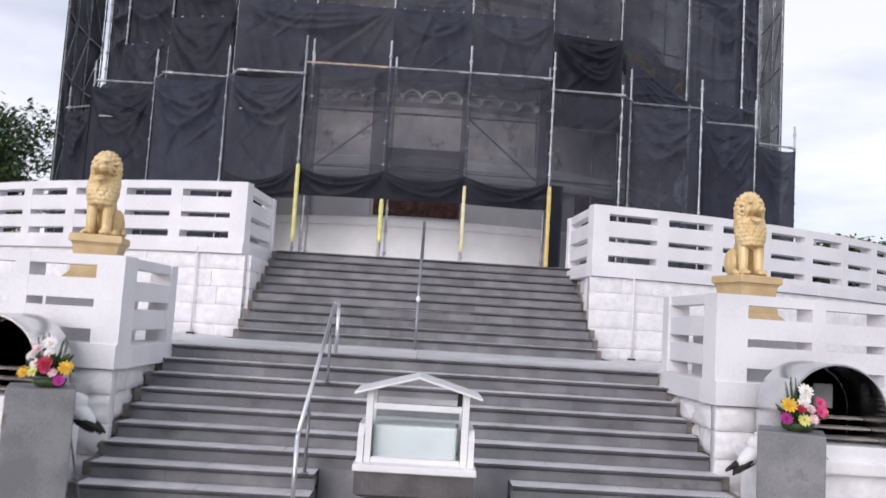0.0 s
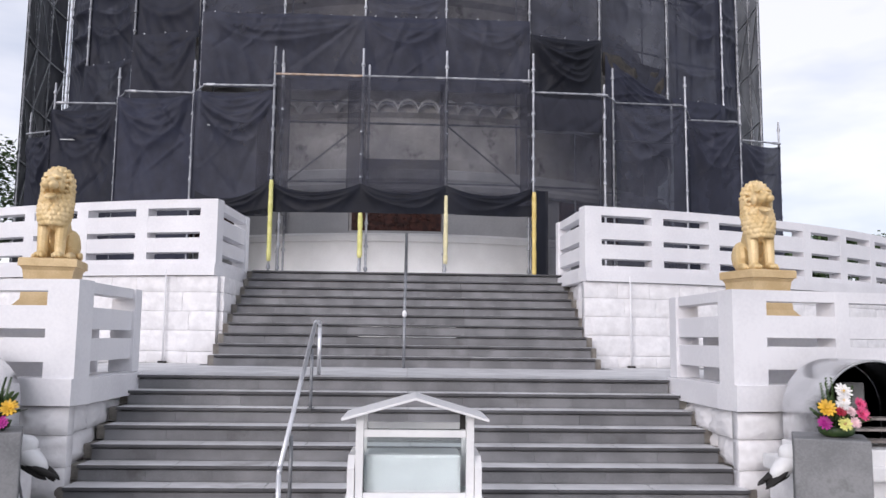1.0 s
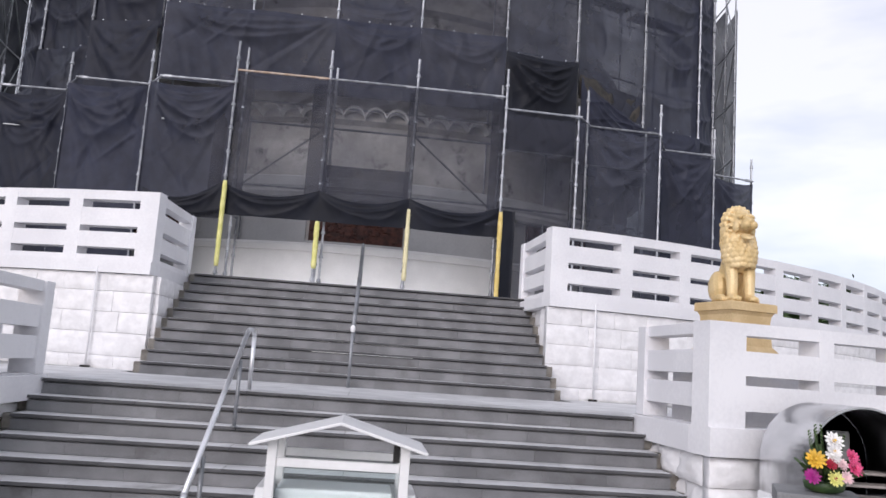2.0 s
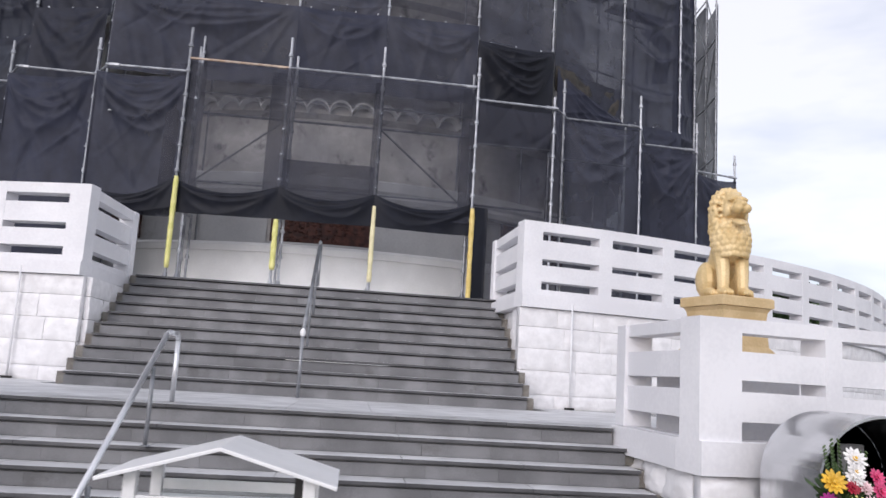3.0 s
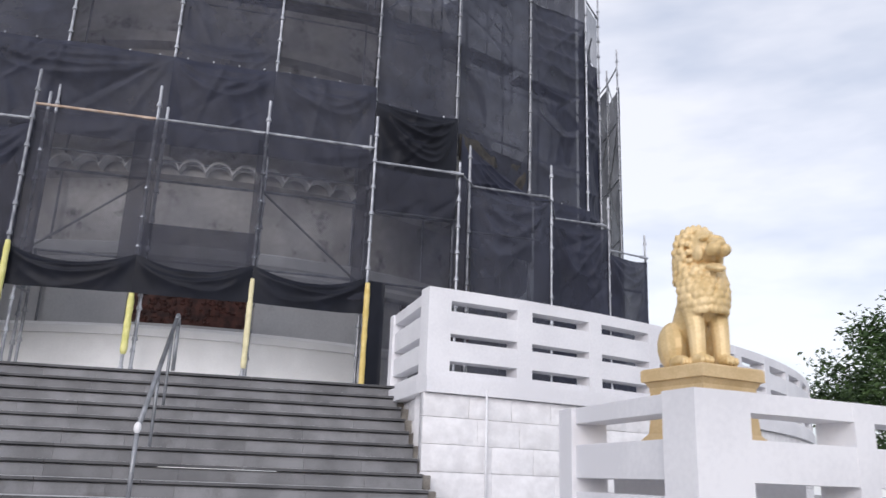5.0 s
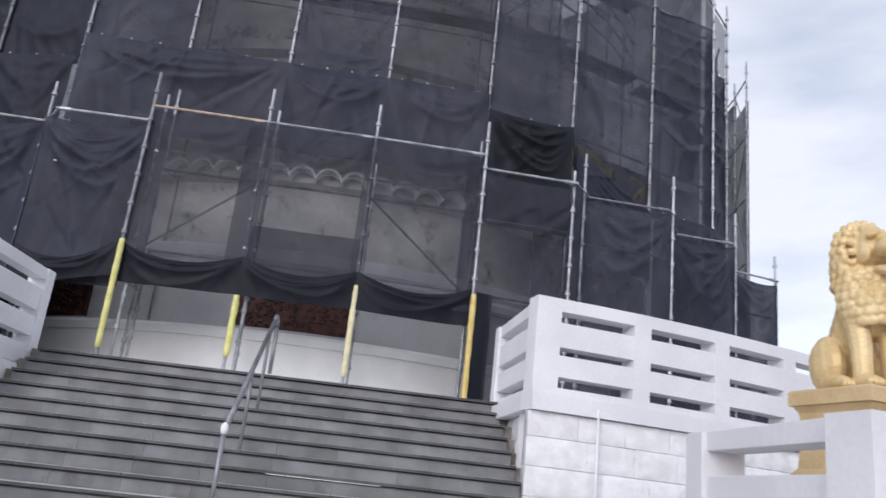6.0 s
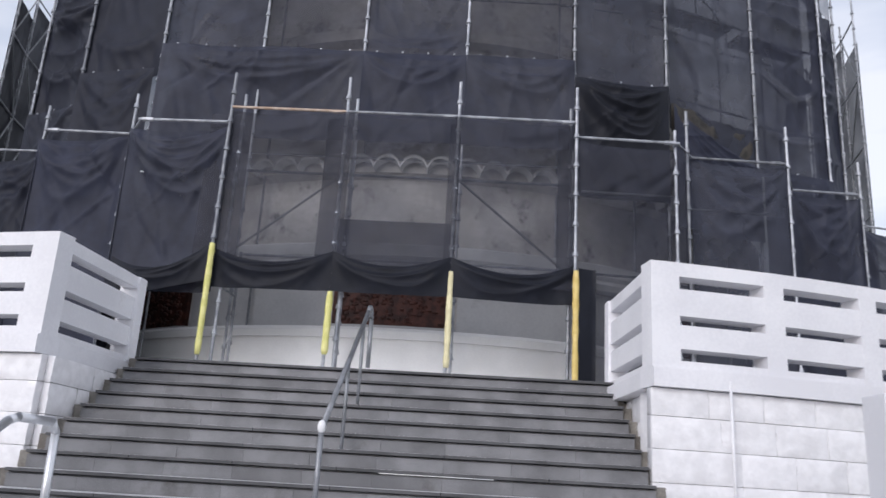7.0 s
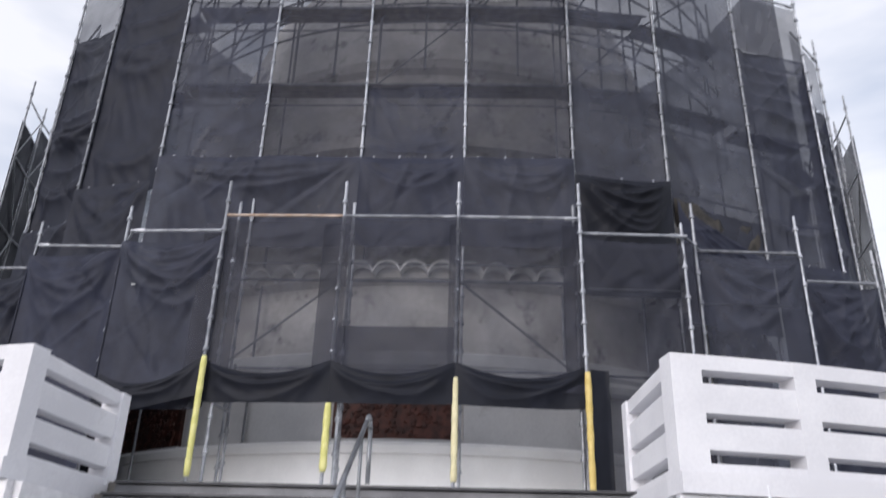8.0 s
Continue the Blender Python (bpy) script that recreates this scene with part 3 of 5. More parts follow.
for bays in (BAYS_E, BAYS_W):
    for k, (p, q, post) in enumerate(bays):
        first = FRONT_ROW[3 if bays is BAYS_E else 0]
        outer_bay(p, q, post, bays[k - 1][2] if k else first, 0.27 if k == 0 and bays is BAYS_E else 0)
# short tubes that rise just behind the front row
for i, dx in ((0, 0.17), (1, 0.13), (3, -0.08)):
    x, y = FRONT_ROW[i]
    bm = bmesh.new()
    standard(bm, x + dx, y + 0.14, TOP, FRONT_Z + 0.3)
    tagged(part("scaffold_tube", bm, STEEL), "short galvanised tube standing behind the front scaffold row", "scaffolding", "tubes behind the front row")


def tier_top(sd, k):
    """How high the close netting reaches on the k-th bay of the inner row."""
    return 20.0 if k < (2 if sd > 0 else 1) else 13.9 - 0.15 * k


INNER = [(TIER, 20.0)]
for sd, row in ((1, TIER_E), (-1, TIER_W)):
    for k, (a, b) in enumerate(row):
        pts = [(SX + sd * a[0], a[1]), (SX + sd * b[0], b[1])]
        INNER.append((pts if sd > 0 else pts[::-1], tier_top(sd, k) + 1.6 if k > 1 or sd < 0 and k else 20.0))
for n_bay, (pts, ztop) in enumerate(INNER):
    scaffold("inner_scaffold", "tall galvanised tube scaffolding close round the monument", pts, lambda i: ztop, (5.6, 7.6, 9.5, 11.6, 13.6, 15.6), 0.7, -1, () if n_bay == 0 else (0,) if n_bay <= len(TIER_E) else (1,))["group"] = "inner scaffold bays"


def braces():
    root = thing("scaffold_bracing", "diagonal tubes and walk boards between the scaffold rows", "scaffolding")
    for i, up in ((0, True), (2, False)):
        (xa, ya), (xb, yb) = FRONT_ROW[i], FRONT_ROW[i + 1]
        bm = bmesh.new()
        tube(bm, (xa, ya + 0.3, 5.0 if up else 6.6), (xb, yb + 0.3, 6.6 if up else 5.0), 0.02, 6)
        part("brace", bm, DARKRAIL, root)
    for x, y in (FRONT_ROW[0], FRONT_ROW[3]):
        bm = bmesh.new()
        standard(bm, x + 0.12, y + 1.15, TOP, 5.4)
        tube(bm, (x + 0.12, y + 1.15, 4.62), (x, y, 4.62), 0.022, 6)
        part("inner_standard", bm, STEEL, root)
    spans = [(p[i], p[i + 1], zt) for p, zt in INNER for i in range(len(p) - 1)]
    for i, ((xa, ya), (xb, yb), zt) in enumerate(spans):
        d = Vector((xb - xa, yb - ya, 0)).normalized()
        nrm = Vector((-d.y, d.x, 0))
        for j, z in enumerate((11.6, 13.6, 15.6)):
            if z > zt - 2.2:
                continue
            a, b = Vector((xa, ya, z)), Vector((xb, yb, z))
            for k in range(2):
                bm = bmesh.new()
                o = nrm * (0.62 + 0.25 * k)
                m = Matrix.Translation((a + b) / 2 + o + Vector((0, 0, 0.05))) @ d.to_track_quat("X", "Z").to_matrix().to_4x4()
                box(bm, -(b - a).length / 2, (b - a).length / 2, -0.11, 0.11, -0.02, 0.02, 0, m)
                part("walk_board", bm, BAMBOO, root)
            bm = bmesh.new()
            o = nrm * 1.2
            tube(bm, a + o, b + o, 0.022, 6)
            part("back_ledger", bm, STEEL, root)
            if (i + j) % 2 == 0:
                bm = bmesh.new()
                tube(bm, a + nrm * 0.6, b + nrm * 0.6 + Vector((0, 0, 1.9)), 0.02, 6)
                part("brace", bm, DARKRAIL, root)
        bm = bmesh.new()
        q = Vector((xa, ya, TOP)) + nrm * 1.2
        tube(bm, q, q + Vector((0, 0, min(13.5, zt - TOP))), 0.024, 6)
        part("inner_standard", bm, STEEL, root)


braces()

# ---- netting ----


TIE = bmesh.new()
box(TIE, -0.016, 0.016, -0.012, 0.012, -0.018, 0.018, 0.003)
TIE_MESH = mesh_of("tie", TIE, STEEL)


def net_panel(p, q, z0, z1, seed, material=None, out=(-0.04, -0.04), slack=0.12, swag=0.07, hem=0.0, nx=44, nz=96, z0b=None, z1b=None, ties=0, dip=0.0, folds=6, spread=0.0, label=""):
    """A hung sheet of netting between two standards: pinned at its top corners, falling in nested swags with straight tension creases."""
    rng = random.Random(seed)
    bm = bmesh.new()
    p, q = Vector((*p, 0)), Vector((*q, 0))
    d = (q - p).normalized()
    nrm = Vector((d.y, -d.x, 0))
    off = Vector((rng.uniform(0, 99), rng.uniform(0, 99), rng.uniform(0, 99)))
    z0b = z0 if z0b is None else z0b
    z1b = z1 if z1b is None else z1b
    W, H = (q - p).length, z1 - z0
    swags = []
    fall = 0.0
    for j in range(folds):
        fall = rng.uniform(0.12, 0.45) if spread else fall + rng.uniform(0.10, 0.24)
        swags.append((rng.uniform(0, spread) if spread else 0.03 * j, fall, rng.uniform(0.05, 0.085), rng.uniform(0.6, 1.15) * (1 if spread else math.exp(-0.1 * j)), rng.uniform(0.3, 0.7)))
    creases = []
    for pin in (0.0, 0.0, 0.0, 0.5, 1.0, 1.0, 1.0):
        inward = 1 if pin < 0.3 else -1 if pin > 0.7 else rng.choice((-1, 1))
        ang = radians(rng.uniform(22, 80))
        creases.append((pin * W, math.sin(ang), inward * math.cos(ang), rng.uniform(0.025, 0.06), rng.uniform(0.5, 1.0) * rng.choice((-1, 1, 1)), rng.uniform(0.8, 2.4)))
    loose = [(rng.uniform(0, W), rng.uniform(0, H), rng.uniform(-1.4, 1.4), rng.uniform(0.025, 0.055), rng.uniform(-1, 1)) for _ in range(7)]
    rows = []
    for k in range(nz + 1):
        v = k / nz
        row = []
        for i in range(nx + 1):
            u = i / nx
            mid = 4 * u * (1 - u)
            top, bot = z1 + (z1b - z1) * u, z0 + (z0b - z0) * u
            z = bot + (top - bot) * v - dip * mid * v ** 2 + hem * mid * (1 - v) ** 3
            drop = (1 - v) * H
            x = u * W
            P = Vector((x, v * H, 0)) + off
            h = noise.noise(P * 0.6) * slack * 0.8
            h += (0.5 - abs(noise.noise(Vector((P.x * 3.0 + P.y * 0.9, P.y * 0.8, 2))))) * slack * 0.35
            for d0, dj, w, am, low in swags:
                # a fold that hangs from both corners, its lowest point a little off the middle
                s = u / low * 0.5 if u < low else 0.5 + (u - low) / (1 - low) * 0.5
                t = (drop - d0 - dj * 4 * s * (1 - s)) / w
                h += swag * am * math.exp(-abs(t) if t < 0 else -t * 0.45) * (0.3 + 0.7 * mid)
            for px, sn, cs, cw, ca, reach in creases:
                dx = x - px
                along = dx * cs + drop * sn
                if along > 0:
                    t = (dx * sn - drop * cs) / cw
                    h += slack * 0.5 * ca * math.exp(-abs(t)) * math.exp(-along / reach) * min(1, along * 6)
            for px, pz, sl, cw, ca in loose:
                dz = v * H - pz
                t = (x - px - dz * sl) / cw
                h += slack * 0.4 * ca * math.exp(-abs(t)) * math.exp(-(dz / 0.45) ** 2)
            edge = min(1, 7 * u + 0.1) * min(1, 7 * (1 - u) + 0.1)
            o = out[0] + (out[1] - out[0]) * u
            row.append(bm.verts.new(p + d * x + nrm * (o + (h - 0.35 * slack) * edge) + Vector((0, 0, z))))
        rows.append(row)
    for a, b in zip(rows[:-1], rows[1:]):
        for i in range(nx):
            bm.faces.new((a[i], a[i + 1], b[i + 1], b[i]))
    ob = part("safety_net", bm, material or NET, smooth=True)
    for i in range(ties):
        u = (i + 0.5) / ties
        t = new("tie", TIE_MESH)
        t.parent = ob
        t.location = p + d * (W * u) + nrm * 0.03 + Vector((0, 0, z1 + (z1b - z1) * u + 0.02))
        t.rotation_euler = (0, rng.uniform(-0.5, 0.5), math.atan2(d.y, d.x))
    return tagged(ob, label or "black shade netting hung in loose folds on the scaffolding", "netting", "nets on the scaffolding")


F_OUT = ((-0.07, 0.05), (0.05, 0.05), (0.05, -0.07))
for i in range(3):
    a, b = FRONT_ROW[i], FRONT_ROW[i + 1]
    net_panel(a, b, 4.75, FRONT_Z - 0.03, 40 + i, NET_FRONT, out=F_OUT[i], slack=0.12, swag=0.10, dip=0.06, folds=5)
    net_panel(a, b, 4.53, 5.16, 140 + i, NET_DENSE, out=F_OUT[i], slack=0.05, swag=0.10, hem=-0.02, nz=26, dip=0.2, folds=3, label="doubled black netting hem gathered in a swag between scaffold poles")
net_panel((SX - 0.9, 18.62), (SX + 0.95, 18.62), 4.6, 5.75, 160, NET, out=(0.0, 0.0), slack=0.05, swag=0.03, nz=20, folds=2)
# doubled strips where two widths overlap beside a standard
for i, (xa, xb) in enumerate(((-3.02, -2.68), (-1.42, -1.0), (2.4, 2.68), (-3.38, -3.02), (0.62, 0.8))):
    net_panel((xa, 18.66), (xb, 18.66), 4.7, 7.5, 170 + i, NET_THIN, out=(0, 0), slack=0.04, swag=0.0, nx=8, nz=30, folds=0, label="overlapping strip of black netting beside a scaffold pole")
NETS_E = (NET_FRONT, NET_PALE, NET_MID, NET_DARK)
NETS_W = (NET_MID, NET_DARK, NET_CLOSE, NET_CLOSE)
for bays, sd in ((BAYS_E, 1), (BAYS_W, -1)):
    start = None
    for k, (p, q, post) in enumerate(bays):
        net = NETS_E[k] if sd > 0 else NETS_W[k]
        end = (q[0] + 0.8 * (post[0] - q[0]), q[1] + 0.5 * (post[1] - q[1]))
        head = p if k else (2.66, 18.56) if sd > 0 else (-2.98, 18.54)
        e = (head, end) if sd > 0 else (end, head)
        net_panel(*e, 4.45 if sd < 0 and k == 0 else TOP + 0.1, OUTER_Z - 0.03, 200 + 10 * k + sd, net, slack=0.15, swag=0.12, dip=0.05)
        # short return that closes the step between two bays
        if start:
            e = (start, p) if sd > 0 else (p, start)
            net_panel(*e, TOP + 0.1, OUTER_Z - 0.06, 260 + 10 * k + sd, NET_DARK, slack=0.03, swag=0.0, nx=6, nz=20, folds=0)
        start = end
net_panel((-4.7, 18.85), (-3.02, 18.5), 4.30, 5.0, 163, NET_DENSE, out=(0.05, 0.05), slack=0.06, swag=0.09, nz=26, dip=0.28, folds=3, z0b=4.6, z1b=5.2, label="doubled black netting hem gathered in a swag between scaffold poles")
net_panel((2.72, 18.52), (3.0, 18.62), 3.1, 5.1, 165, NET_DENSE, out=(0.03, 0.03), slack=0.06, swag=0.0, nx=8, nz=30, folds=0, label="bunched end of black netting hanging beside a scaffold pole")
# upper sheets on the inner row: tied along a seam, one width hanging below it and one rising above
net_panel(TIER[0], TIER[2], 7.75, 9.58, 300, NET_MID, ties=7, out=(0.06, 0.06), slack=0.16, swag=0.1, nx=80, nz=48, folds=4)
net_panel(TIER[2], TIER[3], 7.75, 9.58, 302, NET_DARK, ties=4, out=(0.07, 0.07), slack=0.12, swag=0.1, nz=48, folds=4)
net_panel(TIER[3], TIER[4], 7.75, 9.58, 303, NET_MID, ties=4, out=(0.06, 0.06), slack=0.12, swag=0.1, nz=48, folds=4)
for i, (low, high) in enumerate(((NET_MID, NET), (NET_THIN, NET_THIN), (NET_MID, NET_THIN), (NET_FRONT, NET_THIN))):
    a, b = TIER[i], TIER[i + 1]
    cut = 11.2 if i == 2 else 13.4
    net_panel(a, b, 9.5, cut + 0.05, 310 + i, low, slack=0.10, swag=0.05, folds=4, spread=cut - 9.8)
    net_panel(a, b, cut, 20.0, 330 + i, high, nz=70, slack=0.10, swag=0.06, folds=5, spread=6.0)
for sd, row in ((1, TIER_E), (-1, TIER_W)):
    for k, (p0, p1) in enumerate(row):
        a, b = (SX + sd * p0[0], p0[1]), (SX + sd * p1[0], p1[1])
        top = tier_top(sd, k)
        e = (a, b) if sd > 0 else (b, a)
        if sd > 0 and k == 0:
            net_panel(*e, 6.9, 9.25, 400, NET_DENSE, slack=0.12, swag=0.2, ties=3, out=(0.09, 0.09), dip=0.05, label="doubled black netting sagging in deep swags above the lower scaffold bay")
            net_panel(*e, 9.2, 20.0, 401, NET_PALE, slack=0.14, swag=0.08, nz=130, folds=9, spread=10.0)
        elif sd > 0 and k == 1:
            net_panel(*e, 6.6, 9.05, 402, NET_DARK, slack=0.2, swag=0.13, z1b=8.1, out=(0.10, 0.10), label="black netting torn loose and drooping in a slanting fold")
            net_panel(*e, 8.6, 20.0, 403, NET_PALE, z0b=7.9, slack=0.16, swag=0.08, nz=130, folds=9, spread=10.5)
            net_panel(*e, 8.5, 9.12, 405, TARP, slack=0.22, swag=0.05, out=(0.0, -0.05), z0b=8.3, z1b=9.0, nz=16, label="crumpled brown tarpaulin caught behind the netting")
        else:
            lo = 9.1 - 0.45 * k
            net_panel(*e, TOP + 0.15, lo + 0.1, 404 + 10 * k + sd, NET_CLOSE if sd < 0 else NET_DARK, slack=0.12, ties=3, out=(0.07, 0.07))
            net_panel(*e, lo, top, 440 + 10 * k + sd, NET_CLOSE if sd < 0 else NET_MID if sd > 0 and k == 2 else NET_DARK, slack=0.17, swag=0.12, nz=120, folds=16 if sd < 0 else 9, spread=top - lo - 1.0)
        if top < 20:
            net_panel(*e, top - 0.05, top + 1.55, 460 + 10 * k + sd, NET_THIN, slack=0.05, swag=0.02, nz=24, folds=2, label="thin translucent netting above the close netting")
        prev = row[k - 1][1] if k else (abs(TIER[4][0] - SX), 20.15) if sd > 0 else (abs(TIER[0][0] - SX), 20.1)
        qa, qb = (SX + sd * prev[0], prev[1]), a
        e = (qa, qb) if sd > 0 else (qb, qa)
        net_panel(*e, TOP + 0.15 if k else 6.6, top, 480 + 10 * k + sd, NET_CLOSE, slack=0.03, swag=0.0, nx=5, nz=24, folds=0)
# the far side of the wrapped monument, closed all round
far = [ring(11.0, a) for a in range(84, 280, 14)]
for i, (a, b) in enumerate(zip(far[:-1], far[1:])):
    net_panel((a.x, a.y), (b.x, b.y), TOP + 0.1, 23.0, 600 + i, NET, nx=12, nz=24, folds=0)


def flank_stack(side):
    """The free-standing outer lift on each flank, netted, with bare tubes at its head."""
    root = thing("scaffold_tower", "tall netted scaffold tower on the flank of the monument", "scaffolding", "flank towers")
    pts = [ring(12.0 if side > 0 else 12.5, side * a) for a in ((77, 83, 89, 95) if side > 0 else (74, 80, 86, 92))]
    for i, p in enumerate(pts):
        bm = bmesh.new()
        standard(bm, p.x, p.y, TOP, 15.75 - 0.1 * (i % 2))
        part("standard", bm, STEEL, root)
    for i in range(3):
        for z in (5.2, 7.2, 9.2, 11.2, 13.2, 15.1):
            bm = bmesh.new()
            tube(bm, (pts[i].x, pts[i].y, z), (pts[i + 1].x, pts[i + 1].y, z), 0.024, 6)
            part("ledger", bm, STEEL, root)
            if z < 15:
                bm = bmesh.new()
                a, b = (i, i + 1) if int(z) % 4 == 1 else (i + 1, i)
                tube(bm, (pts[a].x, pts[a].y, z), (pts[b].x, pts[b].y, z + 2), 0.02, 6)
                part("brace", bm, DARKRAIL, root)
        pa, pb = (pts[i], pts[i + 1]) if side > 0 else (pts[i + 1], pts[i])
        net_panel((pa.x, pa.y), (pb.x, pb.y), TOP + 0.1, 15.0 if i else 14.4, 500 + i + 10 * side, NET_CLOSE if side < 0 else NET_MID, slack=0.05, swag=0.02, out=(0.06, 0.06), folds=2)
    return root


flank_stack(1)
flank_stack(-1)


def wrapped_pole(i, material, z0, z1, fat, label):
    x, y = FRONT_ROW[i]
    bm = bmesh.new()
    rng = random.Random(i)
    n = 14
    prev = None
    for k in range(n + 1):
        v = k / n
        r = fat * rng.uniform(0.88, 1.08) * (0.8 if k in (0, n) else 1)
        cur = [bm.verts.new((x + 0.01 + r * math.cos(t * math.pi / 4), y - 0.035 + r * math.sin(t * math.pi / 4), z0 + (z1 - z0) * v)) for t in range(8)]
        if prev:
            for t in range(8):
                bm.faces.new((prev[t], prev[(t + 1) % 8], cur[(t + 1) % 8], cur[t]))
        else:
            bm.faces.new(cur[::-1])
        prev = cur
    bm.faces.new(prev)
    tagged(part("warning_wrap", bm, material, smooth=True), label, "pole wrap", "wraps on the poles")


wrapped_pole(0, YELLOW, 3.45, 5.2, 0.05, "bright yellow warning wrap round a scaffold pole")
wrapped_pole(1, YELLOW, 3.55, 4.52, 0.055, "short bright yellow warning wrap round a scaffold pole")
wrapped_pole(2, PALEWRAP, 3.45, 4.93, 0.048, "pale faded yellow warning wrap round a scaffold pole")
wrapped_pole(3, ORANGEWRAP, 3.15, 5.05, 0.05, "orange-yellow warning wrap round a scaffold pole")

# ---- hand rails ----


def lower_rail():
    x = -1.008
    root = thing("handrail", "stainless steel handrail beside the lower steps", "handrail")
    bm = bmesh.new()
    pipe_path(bm, [(x, 8.02, G0), (x, 8.02, 0.75), (x, 8.06, 0.80), (x, 10.22, 2.00), (x, 10.30, 2.02), (x, 10.62, 2.02), (x, 10.68, 1.97), (x, 10.69, LAND)], 0.022, 10)
    part("rail", bm, RAIL_STEEL, root, smooth=True)
    for y, zb in ((8.45, LAND - 7 * 0.15056), (9.75, LAND - 2 * 0.15056 - 0.0)):
        bm = bmesh.new()
        tube(bm, (x + 0.03, y, zb), (x + 0.03, y, 0.80 + (y - 8.06) * 1.2 / 2.16 - 0.01), 0.017, 8)
        tube(bm, (x + 0.03, y, zb), (x + 0.03, y, zb + 0.012), 0.035, 10)
        part("post", bm, DARKRAIL, root, "dull steel post", smooth=True)


def upper_rail():
    x = -0.056
    root = thing("handrail", "dull steel handrail up the middle of the upper steps", "handrail")
    bm = bmesh.new()
    pipe_path(bm, [(x, 13.06, 2.19), (x, 15.38, 3.62), (x, 15.44, 3.68), (x, 15.52, 3.70), (x, 15.62, 3.68), (x, 15.68, 3.60), (x, 15.70, 3.03)], 0.025, 10)
    part("rail", bm, DARKRAIL, root, smooth=True)
    bm = bmesh.new()
    tube(bm, (x, 13.05, LAND), (x, 13.05, 2.2), 0.022, 10)
    part("post", bm, DARKRAIL, root, smooth=True)
    for k in (3, 6):
        y = 15.81 - (9 - k) * 0.2875 + 0.12
        bm = bmesh.new()
        tube(bm, (x, y, LAND + (k + 1) * 0.161), (x, y, 2.19 + (y - 13.06) * 1.43 / 2.32), 0.018, 8)
        part("post", bm, DARKRAIL, root, smooth=True)
    bm = bmesh.new()
    ball(bm, (x, 13.045, 2.2), (0.034, 0.034, 0.055))
    part("end_cap", bm, PLASTIC_WHITE, root, "white taped rail end", smooth=True)


lower_rail()
upper_rail()


